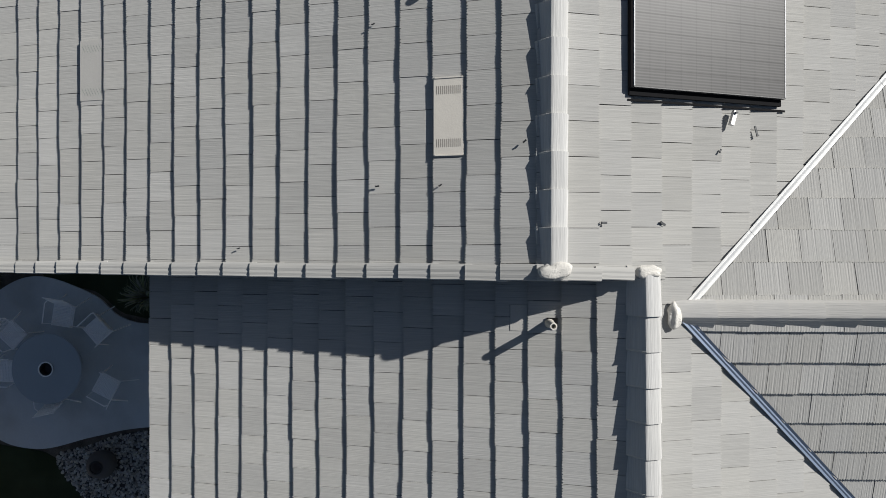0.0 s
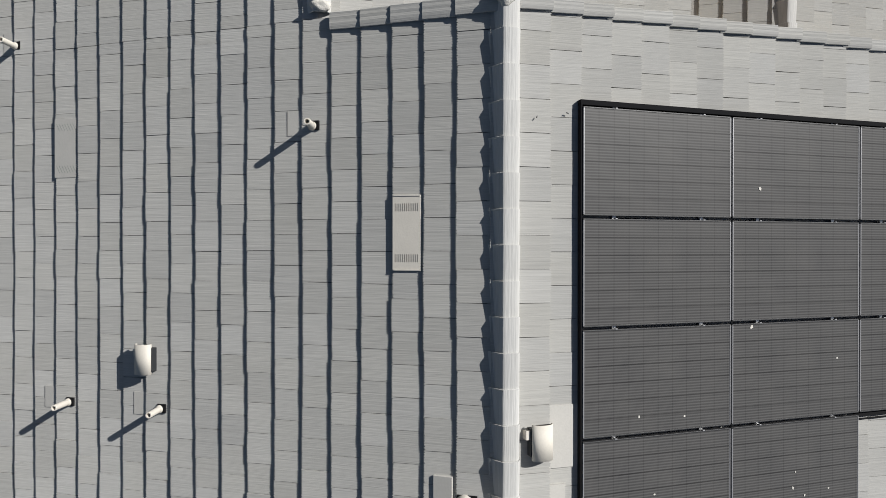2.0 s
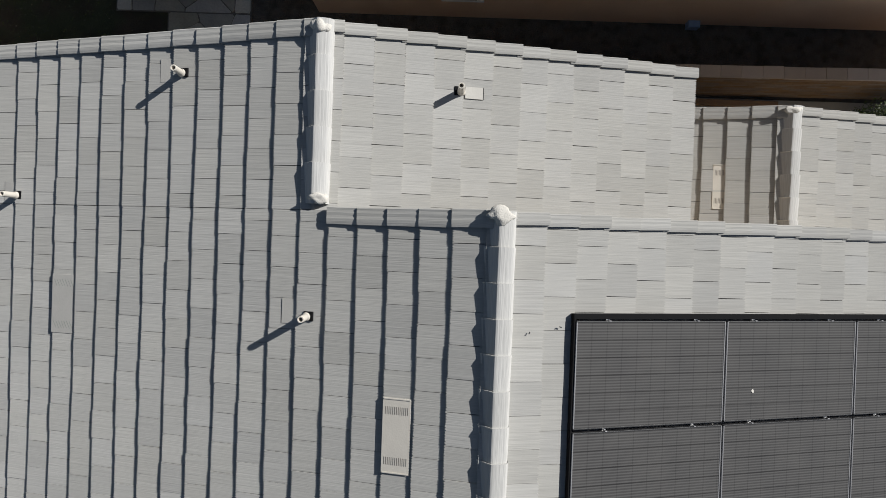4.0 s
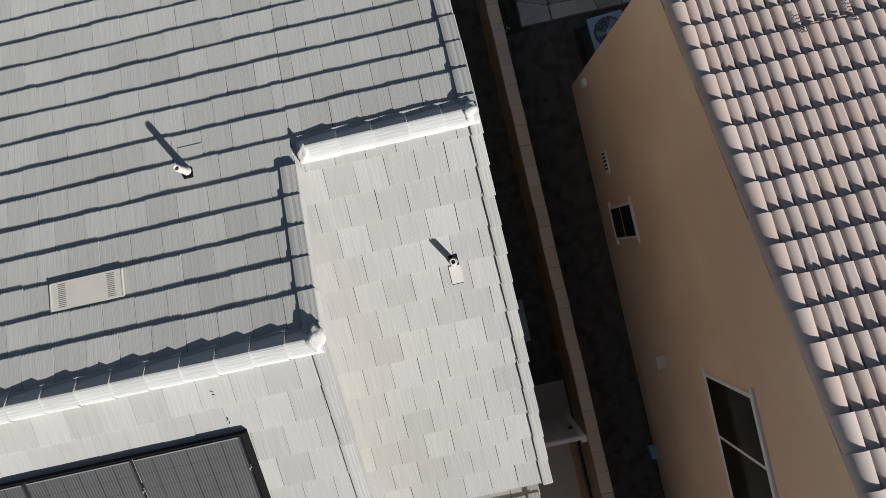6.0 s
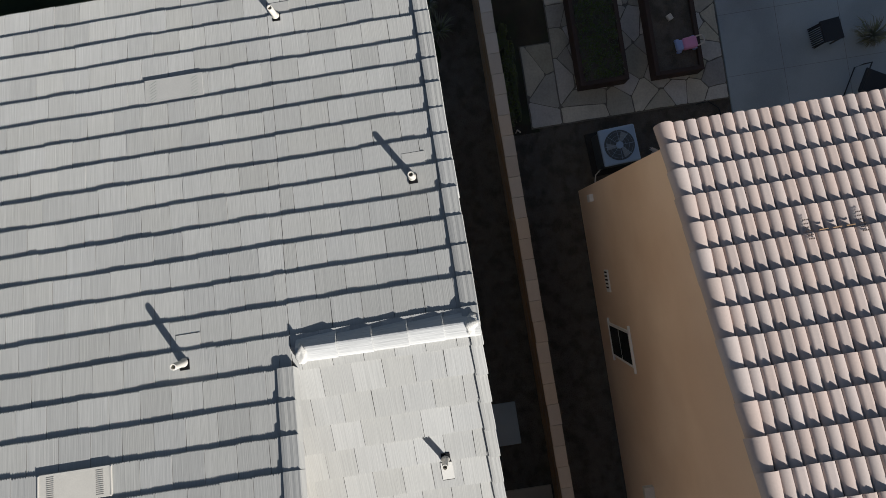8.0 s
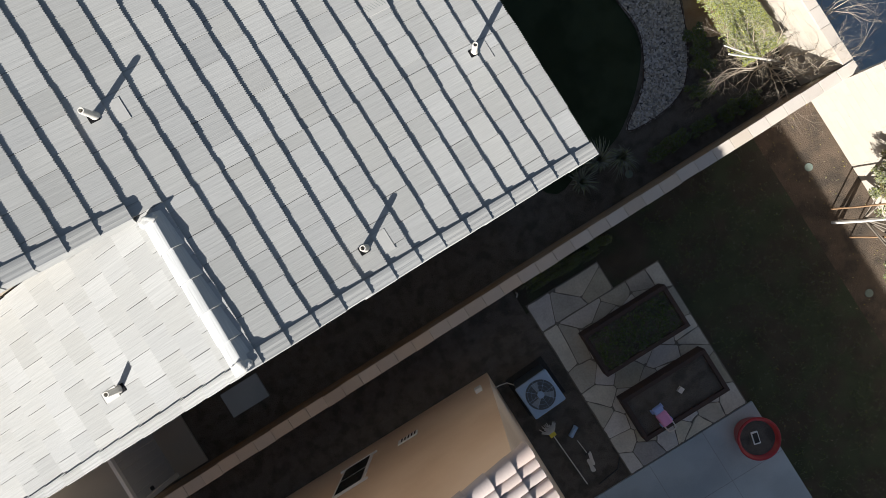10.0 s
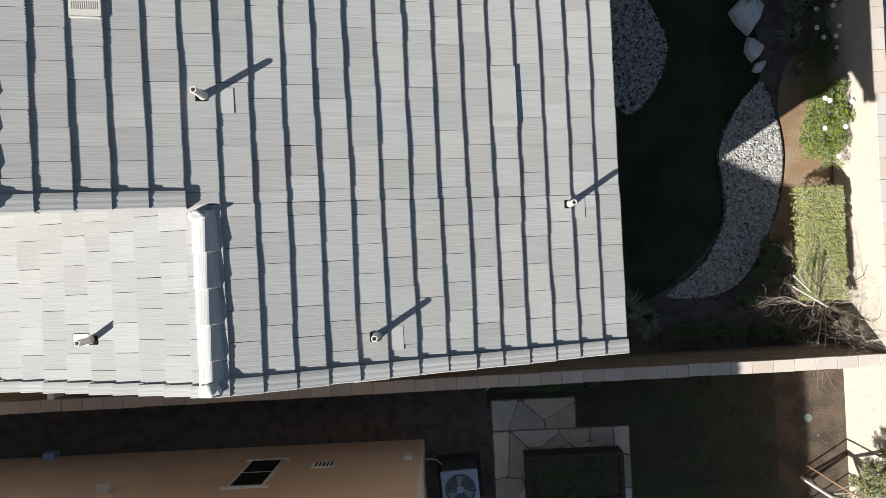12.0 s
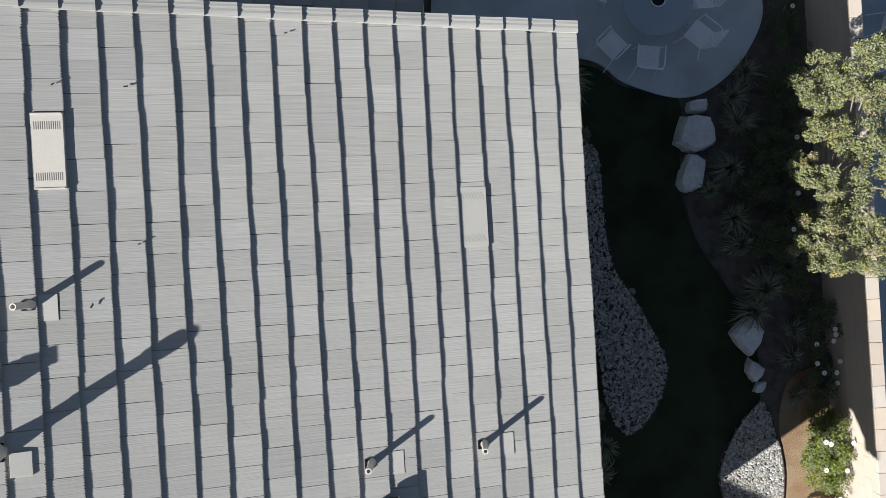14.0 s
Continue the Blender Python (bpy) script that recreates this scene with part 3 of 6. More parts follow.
# walls of the house, under the overhangs
def wall_shell(name, x0, y0, x1, y1, z1, label, mat=STUCCO, lower=None):
    bm = bmesh.new()
    t = 0.18
    for a, b in (((x0, y0, 0), (x1, y0 + t, z1)), ((x0, y1 - t, 0), (x1, y1, z1)), ((x0, y0 + t, 0), (x0 + t, y1 - t, z1)), ((x1 - t, y0 + t, 0), (x1, y1 - t, z1))):
        box(bm, a, b)
    part(name, bm, mat, house, label)


wall_shell("wall", -4.75, 0.05, 6.55, 8.1, 5.25, "beige stucco outer wall")
wall_shell("wall", -3.05, -5.0, 6.55, 0.045, 5.2, "beige stucco outer wall of the south wing")
wall_shell("wall", -4.7, 8.105, 2.75, 9.88, 5.35, "beige stucco outer wall of the north wing")
wall_shell("wall", 6.555, -4.7, 8.6, 3.4, 5.2, "beige stucco outer wall of the cross wing")
wall_shell("wall", 2.76, 8.11, 7.6, 9.8, 3.6, "beige stucco outer wall of the entry")


def gable_wall(name, y, xa, za, xr, zr, xb, zb, z0, t=0.15):
    """A stucco gable under the tiles, from za at xa up to the ridge and down to zb at xb."""
    bm = bmesh.new()
    loop = [(xa, z0), (xb, z0), (xb, zb), (xr, zr), (xa, za)]
    f = bm.faces.new([bm.verts.new((x, y, z)) for x, z in loop])
    ext = bmesh.ops.extrude_face_region(bm, geom=[f])
    bmesh.ops.translate(bm, vec=(0, t, 0), verts=[v_ for v_ in ext["geom"] if isinstance(v_, bmesh.types.BMVert)])
    bmesh.ops.recalc_face_normals(bm, faces=bm.faces[:])
    part(name, bm, STUCCO, house, "beige stucco gable wall")


gable_wall("gable_wall", 0.06, -4.7, ZW - SW * 4.7 - 0.12, RIDGE, ztop - 0.12, 6.5, ZE - SE * 6.5 - 0.12, 5.2)
gable_wall("gable_wall", 7.94, -4.7, ZW - SW * 4.7 - 0.12, RIDGE, ztop - 0.12, 6.5, ZE - SE * 6.5 - 0.12, 5.2)
gable_wall("gable_wall", 9.72, -4.6, ZW - SW * 4.6 - 0.12, RIDGE_N, ZW + SW * RIDGE_N - 0.12, 2.7, ZN - SE * 2.7 - 0.12, 5.3)
bm = bmesh.new()
f = bm.faces.new([bm.verts.new((8.6, CROSS_Y + dy, z)) for dy, z in ((-4.1, 5.2), (4.0, 5.2), (4.0, CROSS_Z - SE * 4.0 - 0.12), (0, CROSS_Z - 0.12), (-4.1, CROSS_Z - SE * 4.1 - 0.12))])
ext = bmesh.ops.extrude_face_region(bm, geom=[f])
bmesh.ops.translate(bm, vec=(-0.15, 0, 0), verts=[v_ for v_ in ext["geom"] if isinstance(v_, bmesh.types.BMVert)])
bmesh.ops.recalc_face_normals(bm, faces=bm.faces[:])
part("gable_wall", bm, STUCCO, house, "beige stucco gable wall")
# fascia boards under the eaves
for a, b in (((EAVE_W + 0.05, SOUTH + 0.03, 5.44), (EAVE_W + 0.08, NORTH - 0.03, 5.60)), ((3.14, NORTH_STEP, 5.52), (3.17, NORTH - 0.03, 5.68)), ((-3.44, -5.2, 5.44), (-3.41, SOUTH + 0.05, 5.60))):
    part("fascia", box(bmesh.new(), a, b), FASCIA, house, "white painted fascia board")

# ---- things on the roof ----


def on_w(x, y):
    return Vector((x, y, ZW + SW * x))


def on_e(x, y):
    return Vector((x, y, ZE - SE * x))


def plane_pose(p, fall):
    """A pose on a slope: x runs down it, y as the world's y."""
    u = Vector((math.copysign(1, fall), 0, -abs(fall)))
    n = Vector((fall, 0, 1)).normalized()
    u.normalize()
    if fall < 0:
        m = Matrix((-u, Y, n))
    else:
        m = Matrix((u, Y, n))
    m = m.transposed().to_4x4()
    m.translation = p
    return m


def empty_at(name, m, label, category, group=""):
    ob = new(name)
    ob.empty_display_size = 0.1
    ob.matrix_world = m
    return tagged(ob, label, category, group)


# solar panels, six, four and three in a column
P_LONG, P_WIDE, P_X0, P_Y0 = 1.632, 1.013, 1.595, 7.470
LIFT = 0.075


def solar_panel(m):
    ob = empty_at("solar_panel", m, "black solar panel on rails over grey tiles", "solar panel", "rooftop solar array")
    l, w, t = P_LONG - 0.020, P_WIDE - 0.030, 0.04
    for a, b in (((0, 0, -t), (l, 0.011, 0)), ((0, w - 0.011, -t), (l, w, 0))):
        part("side_frame", box(bmesh.new(), a, b, 0.0015), FRAME_DARK, ob)
    for a, b in (((0, 0.011, -t), (0.011, w - 0.011, 0)), ((l - 0.011, 0.011, -t), (l, w - 0.011, 0))):
        part("end_frame", box(bmesh.new(), a, b, 0.0015), FRAME_BLACK, ob, "worn silver end of the frame")
    part("panel_glass", box(bmesh.new(), (0.012, 0.012, -0.03), (l - 0.012, w - 0.012, -0.003)), CELLS, ob, "dark glass over cells with fine silver lines")
    for u in (0.34, 1.30):
        part("clamp", box(bmesh.new(), (u - 0.012, w - 0.003, -0.03), (u + 0.012, w + 0.007, 0.003), 0.002), FRAME_BLACK, ob, "silver clamp")
    return ob


panel = None
for col, count in enumerate((6, 4, 3)):
    for row in range(count):
        x = P_X0 + col * P_LONG / NE_
        p = on_e(x, P_Y0 - (row + 1) * P_WIDE) + Vector((SE, 0, 1)).normalized() * LIFT
        m = plane_pose(p, SE)
        panel = copy_thing(panel, m) if panel else solar_panel(m)
for col, count in enumerate((6, 4, 3)):
    for u in (0.34, 1.30):
        x = P_X0 + (col * P_LONG + u) / NE_
        m = plane_pose(on_e(x, P_Y0 - count * P_WIDE + 0.03) + Vector((SE, 0, 1)).normalized() * (LIFT - 0.080), SE)
        ob = empty_at("mounting_rail", m, "aluminium mounting rail under the solar panels", "rail", "solar rails")
        part("rail", box(bmesh.new(), (-0.02, 0, -0.02), (0.02, count * P_WIDE + 0.0, 0.038), 0.003), RAIL, ob)
        for k in range(count):
            part("foot", box(bmesh.new(), (-0.03, 0.3 + k * P_WIDE, -0.03), (0.03, 0.36 + k * P_WIDE, -0.018), 0.003), RAIL, ob)


def skirt(name, a, b):
    """A black strip along the array's edge, from corner a to corner b in the slope's own axes."""
    m = plane_pose(on_e(P_X0, P_Y0) + Vector((SE, 0, 1)).normalized() * LIFT, SE)
    ob = empty_at(name, m, "black metal skirt along the solar panels", "skirt", "array skirts")
    part("strip", box(bmesh.new(), a, b, 0.002), BLACK, ob)


skirt("array_skirt", (-0.02, -6 * P_WIDE, -0.07), (-0.004, 0.0, -0.012))
skirt("array_skirt", (-0.02, -0.012, -0.075), (3 * P_LONG, 0.035, -0.015))
for col, count in enumerate((6, 4, 3)):
    skirt("array_skirt", (col * P_LONG - 0.018, -count * P_WIDE - 0.060, -0.070), ((col + 1) * P_LONG - (0.0 if col else 0.030), -count * P_WIDE + 0.012, -0.045))
    skirt("array_skirt", (col * P_LONG - 0.018, -count * P_WIDE - 0.105, -0.078), ((col + 1) * P_LONG + (0.04 if col == 0 else 0.0), -count * P_WIDE - 0.085, -0.070))


def splat(u, v, size, seed):
    """A dried bird dropping on the glass, at a place in the slope's own axes."""
    rnd = random.Random(seed)
    m = plane_pose(on_e(P_X0, P_Y0) + Vector((SE, 0, 1)).normalized() * (LIFT + 0.0), SE) @ pose(u, v, 0, 0, 0, rnd.uniform(0, 360))
    ob = empty_at("dropping", m, "dried white bird dropping on a solar panel", "dropping", "droppings on the panels")
    loop = [(size * rnd.uniform(0.6, 1.2) * math.cos(a * 0.628), size * 0.7 * rnd.uniform(0.6, 1.2) * math.sin(a * 0.628)) for a in range(10)]
    part("spot", slab_bm(loop, -0.003, 0.0015), MORTAR, ob)


for k, (u, v, size) in enumerate(((1.96, -0.72, 0.020), (1.86, -2.09, 0.024), (2.95, -2.45, 0.014), (0.58, -2.88, 0.014), (1.08, -2.91, 0.014), (0.75, -3.62, 0.013), (2.38, -3.74, 0.016), (2.41, -3.58, 0.012), (2.53, -3.83, 0.014), (2.84, -3.79, 0.012), (4.1, -1.3, 0.015), (0.5, -4.6, 0.011))):
    splat(u, v, size, k)


def flat_vent(x, y, fall=-SW, plane=on_w, long=0.70, wide=0.275, slotted=True, z=None):
    """A low rectangular attic vent let in between the tiles, with two rows of slots."""
    p = plane(x, y) if z is None else Vector((x, y, z))
    m = plane_pose(p, fall) @ pose(0, 0, -0.017, 0, 4.6, 0)
    ob = empty_at("roof_vent", m, "flat beige attic vent with slotted ends between tiles", "vent", "flat attic vents")
    h = 0.016
    bm = bmesh.new()
    box(bm, (-wide / 2, -long / 2, -0.03), (wide / 2, long / 2, h), 0.004)
    part("vent_body", bm, PAINT, ob)
    for s in (-1, 1):
        for k in range(13):
            a = -wide / 2 + 0.03 + k * (wide - 0.06) / 12
            c = s * (long / 2 - 0.115)
            # thin strips on the lid, their colour standing in for the slots' shade
            bm = box(bmesh.new(), (a - 0.0024, c - 0.036, h + 0.0005), (a + 0.0024, c + 0.036, h + 0.0015))
            part("slot", bm, VENT_SLOT, ob)
    for s in (-1, 1):
        bm = box(bmesh.new(), (-wide / 2 + 0.012, s * (long / 2 - 0.006) - 0.006, h), (wide / 2 - 0.004, s * (long / 2 - 0.006) + 0.006, h + 0.006), 0.001)
        part("end_lip", bm, PAINT, ob)
    return ob


flat_vent(0.015, 1.17)
flat_vent(0.010, 6.30)


def flush_vent(x, y, z=None, fall=-SW):
    """A vent tile with a stepped face and slanted louvres at both ends."""
    p = on_w(x, y) if z is None else Vector((x, y, z))
    m = plane_pose(p, fall) @ pose(0, 0, -0.009, 0, 4.6, 0)
    ob = empty_at("roof_vent", m, "grey vent tile with slanted louvres flush in the roof", "vent", "flush attic vents")
    part("vent_body", box(bmesh.new(), (-0.148, -0.33, -0.03), (0.14, 0.33, 0.004), 0.002), TILE_PLATE, ob)
    for s in (-1, 1):
        for k in range(7):
            a = -0.10 + k * 0.036
            bm = box(bmesh.new(), (-0.0012, -0.045, 0), (0.0012, 0.045, 0.002), m=pose(a, s * 0.235, 0.003, 0, 0, 28))
            part("louvre", bm, COVER, ob)
    return ob


flush_vent(-3.88, 1.94)
flush_vent(-3.88, 7.27)
flat_vent(4.21, 9.02, -SW, z=ENTRY_Z - SW * (ENTRY_X - 4.21) - 0.02, long=0.62)


def wedge(x0, x1, y0, y1, z0, z1, t=0.03):
    """A thin plate whose top rises from z0 at x0 to z1 at x1."""
    bm = bmesh.new()
    vs = [bm.verts.new(p) for p in ((x0, y0, z0), (x1, y0, z1), (x1, y1, z1), (x0, y1, z0), (x0, y0, z0 - t), (x1, y0, z1 - t), (x1, y1, z1 - t), (x0, y1, z0 - t))]
    for f in ((0, 1, 2, 3), (7, 6, 5, 4), (0, 4, 5, 1), (1, 5, 6, 2), (2, 6, 7, 3), (3, 7, 4, 0)):
        bm.faces.new([vs[k] for k in f])
    return bm


def plumbing_vent(x, y, plane, fall, height=0.24, radius=0.034, plate=(0.15, 0.27, 0.17), row=0.7655, label="white plastic vent pipe with flashing on the tiled roof"):
    """A short upright pipe in a tight boot, a dark notch in the tile round it and a pale plate on the course below."""
    p = plane(x, y)
    ob = empty_at("vent_pipe", plane_pose(p, fall), label, "vent pipe", "plumbing vents")
    s = math.copysign(1, fall)
    part("collar", box(bmesh.new(), (-0.05 - 0.02 * s, -0.04, -0.04), (0.05 - 0.02 * s, 0.052, 0.003), 0.002), BLACK, ob, "dark gap cut round the pipe")
    a, b, h = plate
    if s > 0:
        part("flashing", wedge(a, b, -h, h, -0.012, 0.003), TILE_PLATE, ob, "pale painted flashing plate")
        part("flashing_gap", box(bmesh.new(), (b + 0.002, -h, -0.03), (b + 0.008, h, 0.002)), BLACK, ob)
    else:
        butt = row - math.ceil((row - x) * NW_ / STEP) * STEP / NW_
        u0, u1 = (butt - x) * NW_ - 0.165, (butt - x) * NW_ - 0.004
        part("flashing", wedge(u0, u1, 0.09 - h, h - 0.01, -0.0065, -0.019), TILE_PLATE, ob, "pale painted flashing plate")
        part("flashing_gap", box(bmesh.new(), (u0 - 0.004, 0.09 - h, -0.03), (u0 - 0.001, h - 0.01, -0.009)), BLACK, ob)
    up = ob.matrix_world.to_3x3().inverted() @ Vector((0, 0, 1))
    q = up.to_track_quat("Z", "Y").to_matrix().to_4x4()
    bm = lathe(bmesh.new(), [(radius * 1.35, -0.02), (radius * 1.2, 0.025), (radius * 1.06, 0.05)], 20)
    bmesh.ops.transform(bm, matrix=q, verts=bm.verts[:])
    part("boot", bm, PAINT, ob, "painted boot round the pipe", smooth=True)
    bm = lathe(bmesh.new(), [(radius, -0.02), (radius * 0.96, height - 0.006), (radius * 0.9, height), (radius * 0.62, height), (radius * 0.6, height - 0.09), (0.001, height - 0.09)], 22)
    bmesh.ops.transform(bm, matrix=q, verts=bm.verts[:])
    part("pipe", bm, PAINT, ob, "white pipe open at the top")
    return ob


plumbing_vent(-3.84, 4.43, on_w, -SW, 0.267)
plumbing_vent(-2.65, 4.45, on_w, -SW, 0.25)
plumbing_vent(0.22, 2.56, on_w, -SW, 0.223)
plumbing_vent(-0.92, 7.34, on_w, -SW, 0.234)
plumbing_vent(-2.41, 9.78, on_w, -SW, 0.207)
plumbing_vent(-4.59, 8.48, on_w, -SW, 0.24)
plumbing_vent(0.51, 9.67, lambda x, y: Vector((x, y, ZN - SE * x)), SE, 0.256, plate=(0.05, 0.24, 0.06))
plumbing_vent(0.95, -0.69, lambda x, y: Vector((x, y, ZS + SW * x)), -SW, 0.218, row=RIDGE_S - 0.096 / NW_)


def dormer_vent(p, fall, plate, mouth):
    """A half-barrel attic ventilator: a rolled hood over a dark throat. mouth: the side on which the throat shows."""
    ob = empty_at("hood_vent", plane_pose(p, fall), "beige half-barrel hood vent on the tiles", "vent", "hood vents")
    if plate:
        a, b, h0, h1 = plate
        part("flashing", wedge(a, b, h0, h1, -0.006, 0.006), TILE_PLATE, ob, "flat pale flashing plate")
    verts, faces, n = [], [], 16
    for y in (-0.16, 0.16):
        for r in (0.10, 0.092):
            for k in range(n + 1):
                a = math.pi * (-0.08 + 1.16 * k / n)
                verts.append((r * math.cos(a), y, 0.062 + r * math.sin(a) * 0.58))
    w = n + 1
    for k in range(n):
        faces += [(k, k + 1, 2 * w + k + 1, 2 * w + k), (w + k, 3 * w + k, 3 * w + k + 1, w + k + 1), (k, w + k, w + k + 1, k + 1), (2 * w + k, 2 * w + k + 1, 3 * w + k + 1, 3 * w + k)]
    part("hood", mesh_from("hood", verts, faces, PAINT), PAINT, ob, "rolled beige hood", smooth=True)
    for y in (-0.156, 0.150):
        bm = bmesh.new()
        bm.faces.new([bm.verts.new((0.093 * math.cos(math.pi * (-0.08 + 1.16 * k / 12)), y, 0.062 + 0.053 * math.sin(math.pi * (-0.08 + 1.16 * k / 12)))) for k in range(13)])
        bmesh.ops.solidify(bm, geom=bm.faces[:], thickness=0.006)
        part("hood_end", bm, PAINT, ob)
    part("throat", box(bmesh.new(), (mouth * 0.03 - 0.08, -0.13, -0.03), (mouth * 0.03 + 0.08, 0.12, 0.058), 0.004), DARK, ob, "dark throat under the hood")
    part("strap", box(bmesh.new(), (-0.15, 0.02, -0.02), (-0.09, 0.10, 0.045), 0.003), PAINT, ob, "small square bracket")
    return ob


dormer_vent(on_w(-2.80, 4.98), -SW, None, 1)
dormer_vent(on_e(1.215, 4.44), SE, (0.09, 0.38, -0.27, 0.30), -1)


def round_flue(p):
    ob = empty_at("round_flue", Matrix.Translation(p), "round galvanised flue with a storm collar on tiles", "flue")
    part("flashing", box(bmesh.new(), (-0.30, 0.02, -0.05), (-0.12, 0.24, 0.012), 0.003, m=plane_pose((0, 0, 0), -SW)), TILE_PLATE, ob, "painted flashing plate")
    part("collar", box(bmesh.new(), (-0.08, -0.08, -0.02), (0.11, 0.09, 0.005), 0.002, m=plane_pose((0, 0, 0), -SW)), BLACK, ob, "dark gap cut round the flue")
    tilt = pose(0, 0, 0, 0, -8, 0)
    bm = lathe(bmesh.new(), [(0.098, -0.05), (0.088, 0.05), (0.072, 0.11), (0.068, 0.13)], 28)
    part("boot", bm, PAINT, ob, "flared flashing cone", smooth=True, m=tilt)
    part("pipe", lathe(bmesh.new(), [(0.064, 0.05), (0.064, 0.50)], 28), PAINT, ob, smooth=True, m=tilt)
    part("cap", lathe(bmesh.new(), [(0.065, 0.47), (0.078, 0.475), (0.080, 0.54), (0.072, 0.577), (0.04, 0.598), (0.001, 0.602)], 28), PAINT, ob, "rounded painted cap", smooth=True, m=tilt)
    part("band", lathe(bmesh.new(), [(0.0655, 0.24), (0.072, 0.245), (0.072, 0.262), (0.0655, 0.267)], 28), LEAD, ob, "metal band", m=tilt)
    return ob


def square_flue(p):
    ob = empty_at("square_flue", Matrix.Translation(p), "metal flue with a square cowl near the ridge", "flue")
    part("flashing", wedge(0.14, 0.34, -0.02, 0.32, -0.050, -0.098), TILE_PLATE, ob, "painted flashing plate")
    part("boot", lathe(bmesh.new(), [(0.085, -0.05), (0.075, 0.05), (0.062, 0.09)], 24), PAINT, ob, smooth=True)
    part("pipe", tube(bmesh.new(), [(0, 0, 0.0), (0.015, 0, 0.18), (0.10, -0.005, 0.40), (0.125, -0.005, 0.52)], 0.055, 20), PAINT, ob, smooth=True)
    part("cowl", box(bmesh.new(), (0.04, -0.075, 0.48), (0.21, 0.07, 0.585), 0.006), PAINT, ob, "square painted cowl")
    part("cowl_top", box(bmesh.new(), (0.03, -0.08, 0.588), (0.17, 0.075, 0.602), 0.004), LEAD, ob)
    part("spill", lathe(bmesh.new(), [(0.035, 0.0), (0.03, 0.004), (0.001, 0.005)], 9, (0.09, -0.01, 0.602)), MORTAR, ob, "pale spot on the cowl")
    return ob


round_flue(on_w(0.55, 3.85))
square_flue(on_e(1.12, 3.70))


def roof_hook(p, fall, rz, size=0.09):
    """A small bent tile clip, as left on the tiles."""
    ob = empty_at("tile_clip", plane_pose(p, fall) @ pose(0, 0, 0.012, 0, 0, rz), "small dark bent clip lying on the roof tiles", "clip", "tile clips")
    w = min(0.011, size * 0.18)
    bm = box(bmesh.new(), (-size / 2, -w, 0), (size / 2, w, 0.007), 0.0015)
    box(bm, (-size / 2, -w, 0.007), (-size / 2 + 0.008, w, 0.014), 0.0015)
    part("clip", bm, DARK, ob)


for x, y, rz, s in ((-0.67, 2.06, 20, 0.05), (-0.63, 0.57, 5, 0.06), (-0.05, 0.56, 30, 0.05), (0.67, 0.91, 40, 0.06), (-2.06, 0.0, 15, 0.05), (-0.26, 2.61, 60, 0.07)):
    roof_hook(on_w(x, y), -SW, rz, s * 0.65)
for x, y, rz, s in ((2.87, 1.09, 108, 0.10), (1.91, 0.22, -30, 0.06), (2.49, 0.89, 60, 0.04), (1.35, 0.22, 0, 0.06), (1.18, 7.33, 60, 0.022), (1.47, 7.38, -20, 0.026)):
    roof_hook(on_e(x, y), SE, rz, s)
# end of a rail bracket at the array's lower edge
ob = empty_at("rail_bracket", plane_pose(on_e(2.61, 1.19) + Vector((0, 0, 0.02)), SE) @ pose(0, 0, 0, 0, 0, -18), "short aluminium bracket below the solar panels", "bracket")
part("bracket", box(bmesh.new(), (-0.022, -0.07, 0), (0.022, 0.07, 0.035), 0.004), LEAD, ob)
part("bolt", lathe(bmesh.new(), [(0.012, 0.04), (0.012, 0.055), (0.001, 0.056)], 8, (0.0, 0.05, 0)), DARK, ob)

# ---- our back yard ----


def leaf_quads(heap, rnd, centre, spread, count, size, flat=0.5):
    """Small folded leaves scattered in an ellipsoid."""
    for _ in range(count):
        d = Vector((rnd.gauss(0, 1), rnd.gauss(0, 1), rnd.gauss(0, 1))).normalized() * rnd.random() ** 0.35
        p = Vector(centre) + Vector((d.x * spread[0], d.y * spread[1], d.z * spread[2]))
        n = Vector((rnd.gauss(0, 1), rnd.gauss(0, 1), rnd.gauss(0.9, 1) * flat + 0.3)).normalized()
        a = n.orthogonal().normalized()
        a = Matrix.Rotation(rnd.random() * 6.28, 3, n) @ a
        b = n.cross(a)
        s = size * rnd.uniform(0.6, 1.3)
        heap.add([p - a * s, p - b * s * 0.42 - n * s * 0.1, p + a * s, p + b * s * 0.42 - n * s * 0.1], [(0, 1, 2), (0, 2, 3)])


